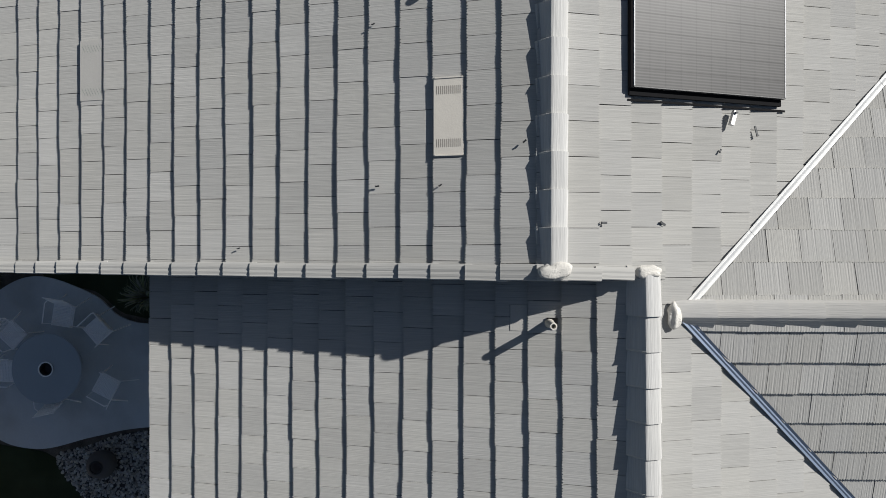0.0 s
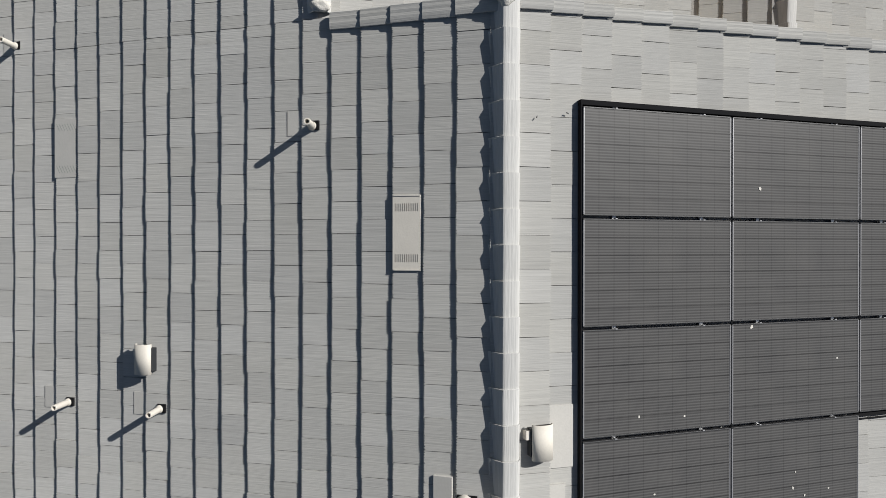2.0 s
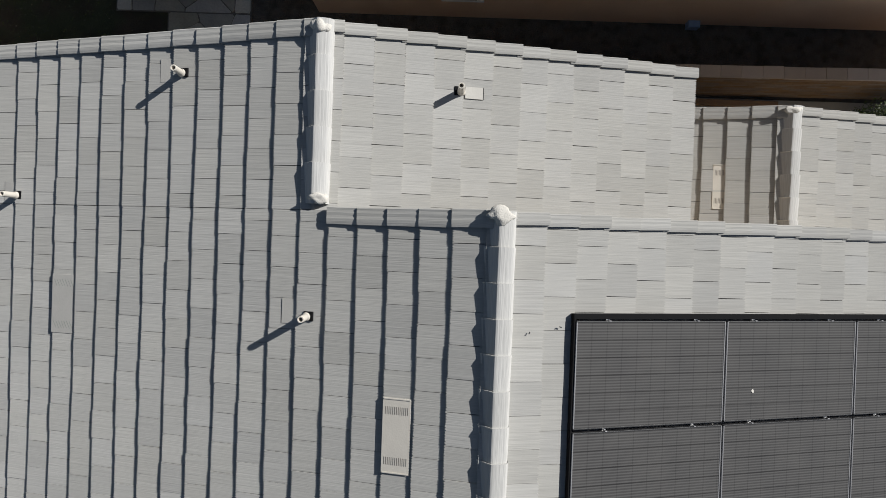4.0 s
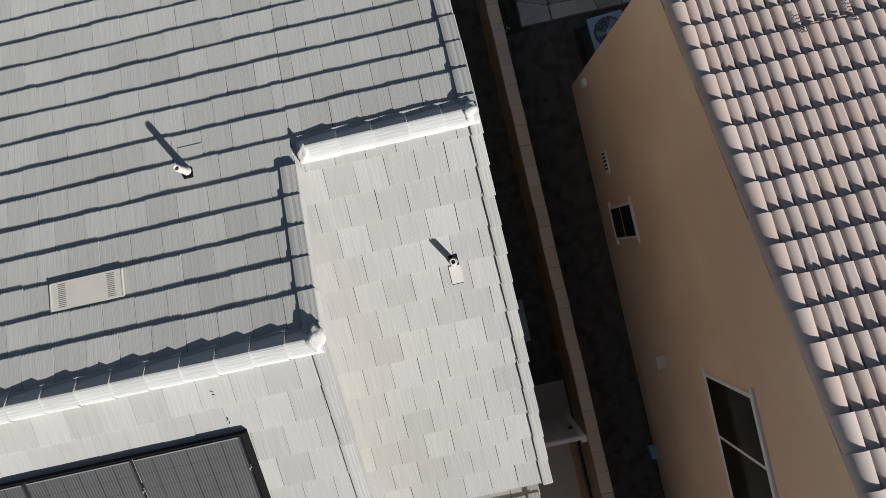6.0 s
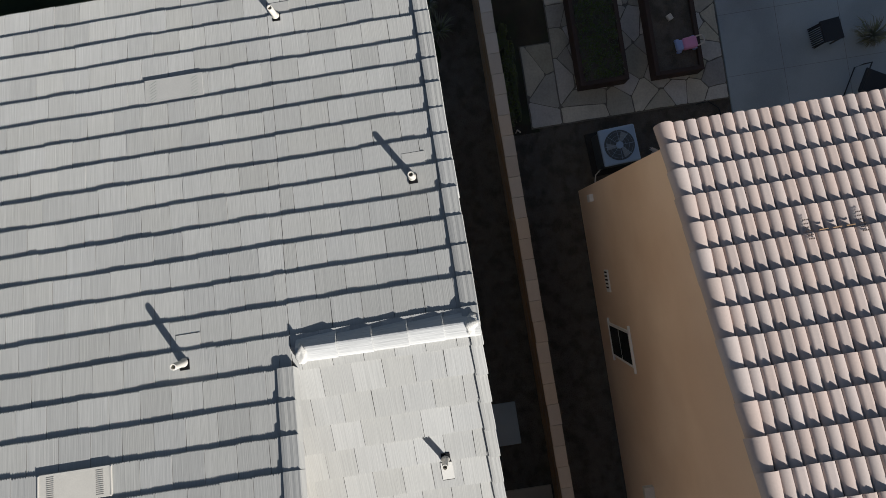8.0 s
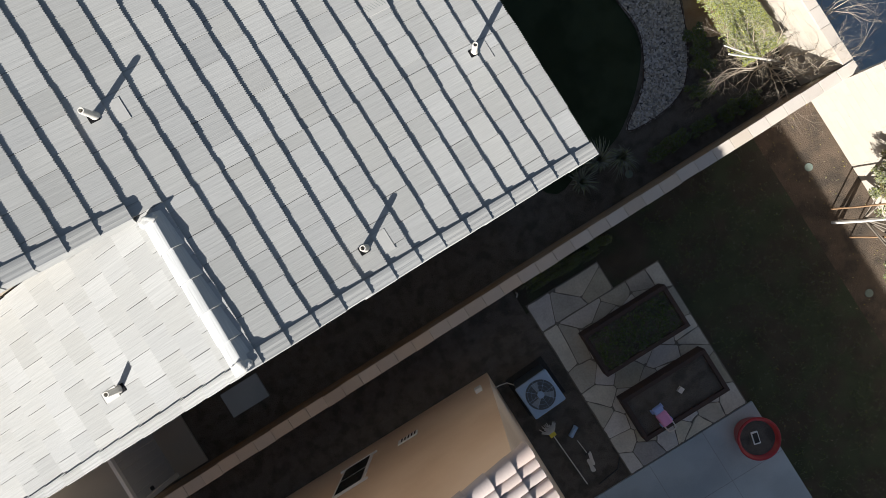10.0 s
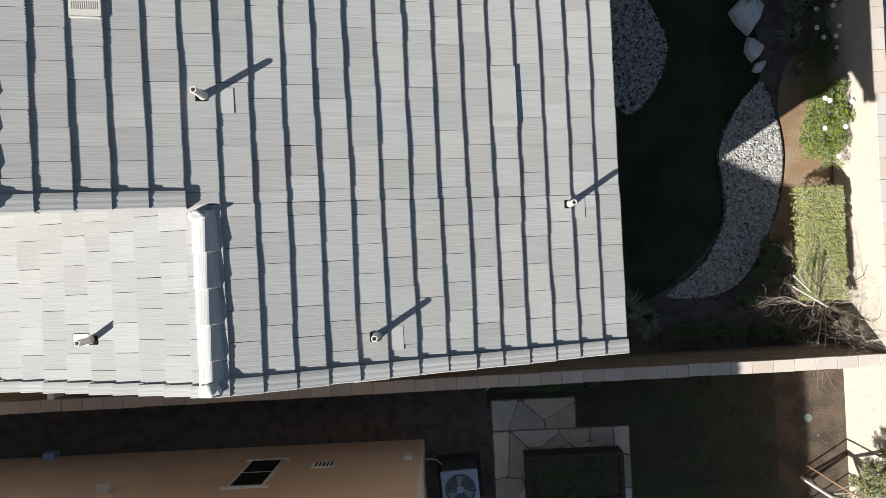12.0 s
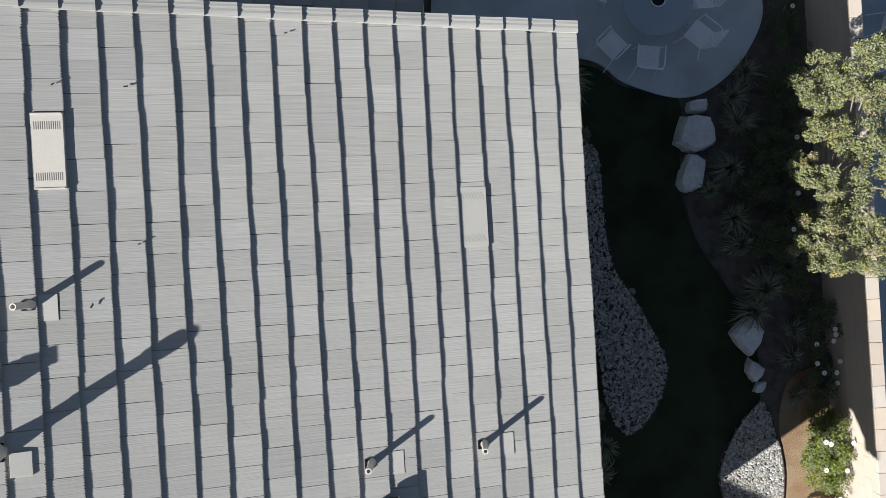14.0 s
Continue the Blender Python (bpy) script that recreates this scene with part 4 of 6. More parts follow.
def shrub(name, label, boxes, mat, seed, density=1.0, size=0.045, flowers=0, stem=True):
    """A bush: stems and a crown of leaf clumps. boxes: centre and half sizes of its lobes."""
    rnd = random.Random(seed)
    base = Vector(boxes[0][0])
    ob = thing(name, label, "shrub", (base.x, base.y, 0))
    heap, extra = Heap(), Heap()
    back = Vector((base.x, base.y, 0))
    for c, h in boxes:
        c = Vector(c) - back
        clumps = int(30 * density)
        for _ in range(clumps):
            d = Vector((rnd.uniform(-1, 1), rnd.uniform(-1, 1), rnd.uniform(-0.8, 1)))
            p = c + Vector((d.x * h[0], d.y * h[1], d.z * h[2])) * rnd.uniform(0.6, 1.05)
            leaf_quads(heap, rnd, p, (h[0] * 0.34, h[1] * 0.30, h[2] * 0.3), 130, size * 0.48, 0.8)
    part("crown", heap.mesh("crown", mat), mat, ob)
    if stem:
        for k in range(5):
            bm = bmesh.new()
            a = rnd.random() * 6.28
            c, h = boxes[k % len(boxes)]
            c = Vector(c) - back
            tube(bm, [(c.x * 0.9, c.y * 0.9, 0), (c.x + 0.3 * h[0] * math.cos(a), c.y + 0.3 * h[1] * math.sin(a), c.z * 0.7), (c.x + 0.6 * h[0] * math.cos(a), c.y + 0.6 * h[1] * math.sin(a), c.z + h[2] * 0.4)], [0.02, 0.014, 0.006], 6)
            part("stem", bm, BARK, ob)
    for k in range(flowers):
        c, h = boxes[k % len(boxes)]
        c = Vector(c) - back
        p = c + Vector((rnd.uniform(-0.9, 0.9) * h[0], rnd.uniform(-0.9, 0.9) * h[1], h[2] * rnd.uniform(0.9, 1.15)))
        bm = bmesh.new()
        for j in range(7):
            a = j * 0.9
            v_ = [bm.verts.new(p + Vector((r * math.cos(a + o), r * math.sin(a + o), z))) for r, o, z in ((0.005, 0, 0.02), (0.04, -0.5, 0.03), (0.055, 0, 0.015), (0.04, 0.5, 0.03))]
            bm.faces.new(v_)
        part("flower", bm, FLOWER, ob, "white blossom")
    return ob


def grass_clump(x, y, radius=0.32, blades=70, height=0.45, seed=1, mat=None, label="grey-green strap-leaved clump in dark mulch", z=0.0):
    rnd = random.Random(seed)
    ob = thing("grass_clump", label, "grass clump", (x, y, z), "strap-leaved clumps")
    heap = Heap()
    for _ in range(int(blades * 1.7)):
        a, w = rnd.random() * 6.28, rnd.uniform(0.005, 0.011)
        r = radius * rnd.uniform(0.35, 1.15) * (0.85 + 0.35 * math.cos(a - seed * 2.4))
        h = height * rnd.uniform(0.35, 1.15)
        d, s = Vector((math.cos(a), math.sin(a), 0)), Vector((-math.sin(a), math.cos(a), 0))
        verts = []
        o = d * 0.03 * rnd.random()
        for t, k in ((0, 1), (0.35, 1), (0.7, 0.8), (1, 0.05)):
            c = o + d * (r * t) + Vector((0, 0, h * math.sin(min(1, t * 1.15) * 2.4) * 0.9))
            verts += [c - s * w * k, c + s * w * k]
        heap.add(verts, [(0, 1, 3, 2), (2, 3, 5, 4), (4, 5, 7, 6)])
    part("foliage", heap.mesh("foliage", mat or BLADE), mat or BLADE, ob)
    return ob


def pebble_bed(name, loop, label, seed, size=(0.020, 0.040), amount=2600, z=0.03, mat=None):
    rnd = random.Random(seed)
    bed = part(name, slab_bm(loop, -0.01, z), GRAVEL)
    tagged(bed, label, "pebble bed", kind="stuff")
    xs, ys = [p[0] for p in loop], [p[1] for p in loop]
    heap, made = Heap(), 0
    while made < amount:
        p = (rnd.uniform(min(xs), max(xs)), rnd.uniform(min(ys), max(ys)))
        if not inside(p, loop):
            continue
        made += 1
        s, a = rnd.uniform(*size), rnd.random() * 3.14
        el, h = rnd.uniform(0.6, 0.95), rnd.uniform(0.45, 0.75)
        tilt = rnd.uniform(-0.25, 0.25)
        rings = [(0.32, 1.0), (0.78, 0.78), (1.0, 0.35), (0.8, 0.0)]
        verts = []
        for r, hh in rings:
            for k in range(7):
                b = k / 7 * 2 * math.pi
                u, v_ = s * r * math.cos(b), s * el * r * math.sin(b)
                verts.append((p[0] + u * math.cos(a) - v_ * math.sin(a), p[1] + u * math.sin(a) + v_ * math.cos(a), z + s * h * hh + u * tilt))
        faces = [tuple(range(7))]
        for q in range(3):
            for k in range(7):
                faces.append((q * 7 + k, (q + 1) * 7 + k, (q + 1) * 7 + (k + 1) % 7, q * 7 + (k + 1) % 7))
        heap.add(verts, faces)
    me = heap.mesh("pebbles", mat or PEBBLE)
    part("pebbles", me, mat or PEBBLE, bed, smooth=False)
    return bed


def edging(name, pts, label, mat=None, closed=False):
    bm = bmesh.new()
    tube(bm, [(p[0], p[1], 0.045) for p in pts], 0.012, 6)
    ob = part(name, bm, mat or DARKWOOD)
    tagged(ob, label, "edging", kind="structure")


ORIGIN = Vector((-0.17, -0.09, 0))
lawn_loop = smooth_loop([(-5.0, -0.9), (-6.4, -1.3), (-7.2, -0.8), (-8.3, -0.45), (-8.22, 1.2), (-8.45, 2.4), (-8.95, 3.3), (-9.45, 4.2), (-9.6, 5.8), (-8.7, 7.0), (-8.65, 8.8), (-7.4, 10.1), (-6.3, 10.35), (-5.2, 10.1), (-4.9, 5.0)], 6)
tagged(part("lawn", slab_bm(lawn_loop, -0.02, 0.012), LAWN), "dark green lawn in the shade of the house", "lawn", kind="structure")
patio_loop = smooth_loop([(-10.12, -2.4), (-9.75, -1.35), (-9.0, -0.66), (-8.25, -0.5), (-7.2, -0.88), (-6.3, -1.45), (-3.6, -1.6), (-3.6, -3.5), (-6.1, -3.62), (-7.2, -3.82), (-8.4, -4.08), (-9.4, -3.72)], 8)
tagged(part("patio", slab_bm(patio_loop, -0.02, 0.05), CONCRETE), "blue-grey concrete patio with a curved edge", "patio", kind="structure")
south_lawn = smooth_loop([(-10.6, -3.6), (-9.2, -4.0), (-8.0, -4.3), (-7.4, -5.6), (-7.6, -8.5), (-10.6, -8.5)], 4)
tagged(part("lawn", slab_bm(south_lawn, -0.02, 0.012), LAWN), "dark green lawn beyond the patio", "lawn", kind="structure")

peb_a = smooth_loop([(-6.5, 0.4), (-6.62, 2.0), (-6.75, 2.9), (-7.2, 3.7), (-7.62, 4.6), (-7.72, 5.2), (-7.4, 5.95), (-6.85, 6.42), (-6.45, 5.8), (-6.3, 4.6), (-5.7, 3.6), (-5.6, 1.0)], 6)
pebble_bed("pebble_bed", peb_a, "grey river pebbles along the lawn", 41, amount=6200)
peb_b = smooth_loop([(-9.62, 5.88), (-9.1, 6.38), (-8.80, 6.9), (-8.66, 7.4), (-8.76, 8.4), (-8.58, 9.0), (-8.15, 9.65), (-7.45, 10.2), (-8.2, 10.28), (-8.9, 10.07), (-9.40, 9.43), (-9.80, 8.5), (-9.98, 7.45), (-9.88, 6.6)], 6)
pebble_bed("pebble_bed", peb_b, "pale river pebbles in a curved strip, partly sunlit", 42, amount=7400)
peb_c = smooth_loop([(-8.0, -4.25), (-7.3, -4.0), (-6.5, -3.75), (-5.4, -3.7), (-4.6, -4.2), (-4.8, -5.6), (-6.0, -5.75), (-7.0, -5.4), (-7.6, -4.9)], 6)
pebble_bed("pebble_bed", peb_c, "grey pebbles round a fire pot by the patio", 43, amount=4400)
edging("lawn_edging", peb_a[2:44], "dark edging strip beside the pebbles")
edging("lawn_edging", peb_b[1:84], "dark edging strip round the pebbles")
edging("lawn_edging", smooth_loop([(-8.28, 0.0), (-8.24, 1.2), (-8.45, 2.4), (-8.95, 3.3), (-9.42, 4.1), (-9.45, 3.6), (-9, 2), (-8.6, 0)], 6)[3:26], "dark edging strip beside the planting bed")
bare_loop = smooth_loop([(-9.96, 6.3), (-10.05, 7.4), (-9.9, 8.4), (-9.65, 9.2), (-10.4, 9.6), (-11.22, 9.3), (-11.22, 5.6), (-10.3, 5.4)], 6)
tagged(part("bed", slab_bm(bare_loop, -0.02, 0.008), BARE), "sandy brown bare planting bed in the sun", "ground", kind="structure")



def split_boulder(corners, h, seed):
    """A broken boulder: an angular foot, sides that lean in and a tilted, chipped top."""
    rnd = random.Random(seed)
    pts = [Vector((*p, 0)) for p in corners]
    mid = sum(pts, Vector()) / len(pts)
    bm = bmesh.new()
    rings = []
    for sc, z in ((1.10, 0.0), (1.04, 0.55), (0.90, 0.86), (0.50, 1.0)):
        ring = []
        for k, p in enumerate(pts):
            for q in (0, 1):
                e = p.lerp(pts[(k + 1) % len(pts)], (0.12, 0.55)[q])
                ring.append(bm.verts.new((e - mid) * sc * rnd.uniform(0.94, 1.06) + Vector((0, 0, h * z * rnd.uniform(0.9, 1.06)))))
        rings.append(ring)
    n = len(rings[0])
    for r0, r1 in zip(rings, rings[1:]):
        for k in range(n):
            bm.faces.new((r0[k], r0[(k + 1) % n], r1[(k + 1) % n], r1[k]))
    bm.faces.new(rings[-1])
    bmesh.ops.triangulate(bm, faces=bm.faces[:])
    bmesh.ops.subdivide_edges(bm, edges=bm.edges[:], cuts=2, use_grid_fill=True)
    for v_ in bm.verts:
        v_.co += Vector((noise.noise(v_.co * 9 + mid), noise.noise(v_.co * 9 - mid), noise.noise(v_.co * 7 + mid * 2))) * 0.018
    bmesh.ops.recalc_face_normals(bm, faces=bm.faces[:])
    ob = part("boulder", bm, ROCK, None, m=Matrix.Translation(mid))
    tagged(ob, "angular pale grey boulder at the edge of the lawn", "boulder", "lawn-edge boulders")


split_boulder([(-8.41, -0.37), (-8.83, -0.45), (-8.83, -0.17), (-8.47, -0.15)], 0.22, 1)
split_boulder([(-8.27, -0.06), (-8.79, -0.08), (-8.95, 0.48), (-8.55, 0.67), (-8.15, 0.5)], 0.42, 2)
split_boulder([(-8.33, 0.71), (-8.7, 0.77), (-8.6, 1.36), (-8.33, 1.45), (-8.12, 1.34)], 0.36, 3)
split_boulder([(-9.37, 4.06), (-9.67, 4.31), (-9.44, 4.92), (-8.98, 4.47)], 0.34, 4)
split_boulder([(-9.35, 4.95), (-9.70, 5.15), (-9.49, 5.46), (-9.31, 5.28)], 0.22, 5)
split_boulder([(-9.73, 5.43), (-9.64, 5.67), (-9.44, 5.67), (-9.49, 5.51)], 0.13, 6)

drain = thing("lawn_drain", "small round grey drain cover in the lawn", "drain", (-7.10, 3.45, 0.012))
part("cover", lathe(bmesh.new(), [(0.075, 0.0), (0.075, 0.012), (0.05, 0.016), (0.001, 0.016)], 16), COVER, drain)

# patio set
def round_table(x, y):
    ob = thing("patio_table", "round blue-grey patio table with a dark centre bowl", "table", (x, y, 0.05))
    part("tabletop", lathe(bmesh.new(), [(0.12, 0.66), (0.67, 0.66), (0.695, 0.672), (0.70, 0.685), (0.685, 0.70), (0.13, 0.702), (0.12, 0.69)], 56), TABLE, ob)
    part("bowl", lathe(bmesh.new(), [(0.135, 0.703), (0.14, 0.72), (0.125, 0.722), (0.11, 0.70), (0.10, 0.60), (0.001, 0.585)], 28), DARK, ob, "dark round bowl with a pale rim")
    part("rim", lathe(bmesh.new(), [(0.142, 0.705), (0.152, 0.730), (0.130, 0.733), (0.122, 0.712)], 32), MESH_WHITE, ob, "pale metal rim")
    part("pedestal", lathe(bmesh.new(), [(0.30, 0.0), (0.30, 0.03), (0.10, 0.08), (0.08, 0.3), (0.12, 0.66)], 24), TABLE, ob)
    return ob


round_table(-7.74, -2.28)


def wire_chair(x, y, rz, z=0.05, label="white wire-mesh patio chair on the concrete patio", group="chairs round the patio table"):
    """A mesh seat and bent mesh back in a thin tubular rack with splayed legs. The back is towards -y."""
    ob = thing("patio_chair", label, "chair", (x, y, z), group, rz=rz)
    r = 0.013
    bm = bmesh.new()
    tube(bm, [(-0.21, 0.22, 0.42), (0.21, 0.22, 0.42), (0.21, -0.20, 0.41), (-0.21, -0.20, 0.41), (-0.21, 0.22, 0.42)], r, 6)
    part("seat_rim", bm, MESH_WHITE, ob)
    bm = bmesh.new()
    for k in range(15):
        a = -0.20 + 0.4 * k / 14
        tube(bm, [(a, 0.22, 0.42), (a, 0.0, 0.405), (a, -0.20, 0.41)], 0.0125, 4)
    for k in range(14):
        b = 0.21 - 0.4 * k / 13
        tube(bm, [(-0.21, b, 0.415), (0.21, b, 0.415)], 0.0125, 4)
    part("seat_mesh", bm, MESH_WHITE, ob, "woven wire seat")
    bm = bmesh.new()
    for k in range(13):
        a = -0.20 + 0.4 * k / 12
        tube(bm, [(a, -0.20, 0.41), (a, -0.27, 0.60), (a, -0.36, 0.84 + 0.03 * math.cos(a * 7))], 0.009, 4)
    for k in range(7):
        f = k / 6
        tube(bm, [(-0.21, -0.20 - 0.16 * f, 0.42 + 0.42 * f), (0.21, -0.20 - 0.16 * f, 0.42 + 0.42 * f)], 0.008, 4)
    part("backrest", bm, MESH_WHITE, ob, "woven wire back")
    for sx in (-1, 1):
        part("leg", tube(bmesh.new(), [(sx * 0.21, 0.20, 0.42), (sx * 0.25, 0.27, 0.0)], r, 6), MESH_WHITE, ob)
        part("leg", tube(bmesh.new(), [(sx * 0.21, -0.18, 0.41), (sx * 0.25, -0.36, 0.0)], r, 6), MESH_WHITE, ob)
        part("armrest", tube(bmesh.new(), [(sx * 0.22, 0.20, 0.43), (sx * 0.27, 0.18, 0.63), (sx * 0.27, -0.22, 0.64), (sx * 0.21, -0.29, 0.66)], r, 6), MESH_WHITE, ob)
    return ob


chair = wire_chair(-7.58, -1.25, 172)
for x, y, rz in ((-6.87, -1.54, 132), (-6.70, -2.68, 62), (-8.62, -1.64, 228), (-8.74, -2.38, 268), (-7.79, -2.80, 12)):
    copy_thing(chair, Matrix.Translation(ORIGIN) @ pose(x, y, 0.05, 0, 0, rz))
pot = thing("fire_pot", "dark round clay pot with a pale ring opening", "pot", (-6.93, -4.32, 0.03))
part("pot_body", lathe(bmesh.new(), [(0.15, 0.0), (0.26, 0.10), (0.29, 0.24), (0.24, 0.36), (0.13, 0.42), (0.11, 0.42), (0.10, 0.30), (0.001, 0.28)], 28), TERRACOTTA, pot, smooth=True)
part("rim", lathe(bmesh.new(), [(0.135, 0.415), (0.14, 0.44), (0.115, 0.445), (0.108, 0.42)], 24), GRAVEL, pot, "pale rim")

# planting along the back
rnd = random.Random(77)
for x, y, r, n, h, sd in ((-9.15, 2.05, 0.42, 110, 0.5, 1), (-9.72, 3.55, 0.50, 140, 0.5, 2), (-9.5, 3.95, 0.46, 120, 0.45, 3), (-10.23, 4.40, 0.32, 60, 0.4, 4), (-10.22, 4.98, 0.32, 46, 0.4, 5), (-10.24, 5.72, 0.34, 46, 0.4, 6),
                          (-9.35, 0.15, 0.45, 120, 0.5, 7), (-9.2, 1.05, 0.42, 110, 0.5, 8), (-9.55, -0.9, 0.40, 90, 0.5, 9), (-8.75, 1.5, 0.3, 60, 0.4, 10),
                          (-6.3, 6.5, 0.35, 80, 0.5, 11), (-6.15, 7.1, 0.32, 70, 0.5, 12), (-6.2, 5.9, 0.3, 60, 0.45, 13), (-5.9, -0.9, 0.5, 140, 0.8, 14), (-6.55, 10.45, 0.42, 110, 0.5, 15), (-7.0, 10.6, 0.4, 100, 0.5, 16), (-6.0, 10.6, 0.36, 80, 0.45, 17),
                          (-9.3, 2.6, 0.4, 90, 0.5, 18), (-7.3, -5.75, 0.4, 90, 0.5, 19), (-6.4, -5.9, 0.4, 90, 0.5, 20), (-6.25, 0.2, 0.3, 50, 0.4, 21), (-9.25, -0.4, 0.4, 90, 0.5, 25), (-10.2, 3.1, 0.4, 90, 0.45, 26), (-6.0, 4.2, 0.3, 60, 0.45, 27), (-5.95, 5.0, 0.3, 60, 0.45, 28)):
    grass_clump(x, y, r, n, h, sd)
for k, (x, y, sx, sy, sz) in enumerate(((-10.3, 2.0, 0.4, 0.6, 0.45), (-10.2, 3.2, 0.35, 0.5, 0.4), (-10.70, 4.3, 0.32, 0.55, 0.4), (-10.64, 5.35, 0.34, 0.5, 0.4), (-10.1, 0.9, 0.4, 0.5, 0.45), (-10.3, -0.4, 0.4, 0.6, 0.4), (-10.4, -1.8, 0.35, 0.6, 0.4), (-9.6, 1.5, 0.35, 0.4, 0.42), (-9.8, 0.6, 0.35, 0.4, 0.42), (-9.75, 2.5, 0.35, 0.4, 0.42))):
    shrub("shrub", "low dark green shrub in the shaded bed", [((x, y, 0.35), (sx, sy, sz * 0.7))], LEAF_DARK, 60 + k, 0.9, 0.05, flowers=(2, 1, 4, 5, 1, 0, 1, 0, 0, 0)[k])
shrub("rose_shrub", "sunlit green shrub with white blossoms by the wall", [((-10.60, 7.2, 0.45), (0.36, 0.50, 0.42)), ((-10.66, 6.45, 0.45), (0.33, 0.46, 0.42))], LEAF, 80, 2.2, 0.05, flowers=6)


def clipped_hedge(x0, x1, y0, y1, h, seed):
    """A hedge cut square: stems under a dense skin of small leaves, thickest on its top and sides, with a few stray shoots."""
    rnd = random.Random(seed)
    ob = thing("clipped_hedge", "clipped hedge with pale green leaves and a ragged end", "hedge", ((x0 + x1) / 2, (y0 + y1) / 2, 0))
    w, d = (x1 - x0) / 2, (y1 - y0) / 2
    heap = Heap()
    for _ in range(5600):
        p = [rnd.uniform(-w, w), rnd.uniform(-d, d), rnd.uniform(0.3 * h, h)]
        side = rnd.random()
        if side < 0.62:
            p[2] = h - abs(rnd.gauss(0, 0.035))
        elif side < 0.74:
            p[2] = h * rnd.uniform(0.45, 1)
            p[0] = math.copysign(w - abs(rnd.gauss(0, 0.03)), p[0])
        elif side < 0.86:
            p[2] = h * rnd.uniform(0.45, 1)
            p[1] = math.copysign(d - abs(rnd.gauss(0, 0.03)), p[1])
        fray = 0.07 * noise.noise(Vector((p[1] * 3, 2, seed)))
        p[0] += fray if p[0] > 0 else -0.7 * fray
        if p[1] > d * 0.78:                     # the end runs out unevenly
            p[0] -= (p[1] / d - 0.78) * 1.1 * w * rnd.random()
        bulge = 0.06 * noise.noise(Vector((p[0] * 3, p[1] * 3, seed))) + 0.03 * noise.noise(Vector((p[0] * 9, p[1] * 9, seed)))
        leaf_quads(heap, rnd, (p[0], p[1], p[2] + bulge), (0.035, 0.035, 0.025), 7, 0.019, 1.3)
    part("crown", heap.mesh("crown", LEAF_HEDGE), LEAF_HEDGE, ob)
    for k in range(7):
        y = -d + (k + 0.5) * 2 * d / 7
        part("stem", tube(bmesh.new(), [(0, y, 0), (0.03, y + 0.02, h * 0.5), (rnd.uniform(-0.2, 0.2), y + 0.08, h * 0.9)], [0.02, 0.014, 0.006], 6), BARK, ob)
    return ob


clipped_hedge(-10.74, -9.98, 8.15, 10.35, 0.74, 81)
for k, (x, y, sx, sy) in enumerate(((-7.75, 10.92, 0.40, 0.16), (-8.23, 10.90, 0.22, 0.17), (-8.73, 10.93, 0.26, 0.15), (-9.41, 11.00, 0.26, 0.20), (-9.87, 11.04, 0.24, 0.18), (-9.11, 10.31, 0.26, 0.22), (-9.45, 9.80, 0.26, 0.30), (-9.60, 9.35, 0.2, 0.26))):
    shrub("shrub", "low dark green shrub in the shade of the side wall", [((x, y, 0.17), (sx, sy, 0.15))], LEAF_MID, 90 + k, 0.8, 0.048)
valve = thing("valve_cover", "round green valve cover in the soil", "valve cover", (-7.0, 11.0, 0.0))
part("cover", lathe(bmesh.new(), [(0.085, 0.0), (0.085, 0.015), (0.001, 0.02)], 16), COVER, valve)


def bare_shrub(x, y, seed):
    """A leafless shrub: many thin crooked stems from one foot, each forking into fine twigs."""
    rnd = random.Random(seed)
    ob = thing("bare_shrub", "bare light-brown shrub of fine tangled twigs by the wall", "shrub", (x, y, 0))
    bm = bmesh.new()

    def grow(p, d, length, rad, level):
        pts, rads = [p], [rad]
        for k in range(5):
            d = (d + Vector((rnd.gauss(0, 0.17), rnd.gauss(0, 0.17), rnd.gauss(-0.02, 0.10)))).normalized()
            pts.append(pts[-1] + d * length / 5)
            rads.append(rad * (1 - 0.13 * (k + 1)))
        if min(q.z for q in pts[1:]) < 0.05:
            return
        tube(bm, pts, rads, 6 if level < 1 else 4, False)
        if level < 3:
            for _ in range((9, 5, 3)[level]):
                i = rnd.choice((2, 3, 4, 5)) if level else rnd.choice((1, 2, 3, 4, 5))
                a = rnd.uniform(0, 6.28)
                side = Vector((math.cos(a), math.sin(a), rnd.uniform(-0.3, 0.6))) * rnd.uniform(0.5, 1.1)
                grow(pts[i], (d + side).normalized(), length * rnd.uniform(0.35, 0.6), rads[i] * 0.62, level + 1)

    for k in range(15):
        a = k * 0.419 + rnd.uniform(-0.2, 0.2)
        out = rnd.uniform(0.35, 0.95)
        way = Vector((math.cos(a) * out + 0.10, math.sin(a) * out, 0.85)).normalized()
        grow(Vector((0.05 * math.cos(a), 0.05 * math.sin(a), 0)), way, rnd.uniform(1.15, 1.75), rnd.uniform(0.012, 0.019), 0)
    part("twigs", bm, TWIG, ob, "fine bare twigs")
    return ob


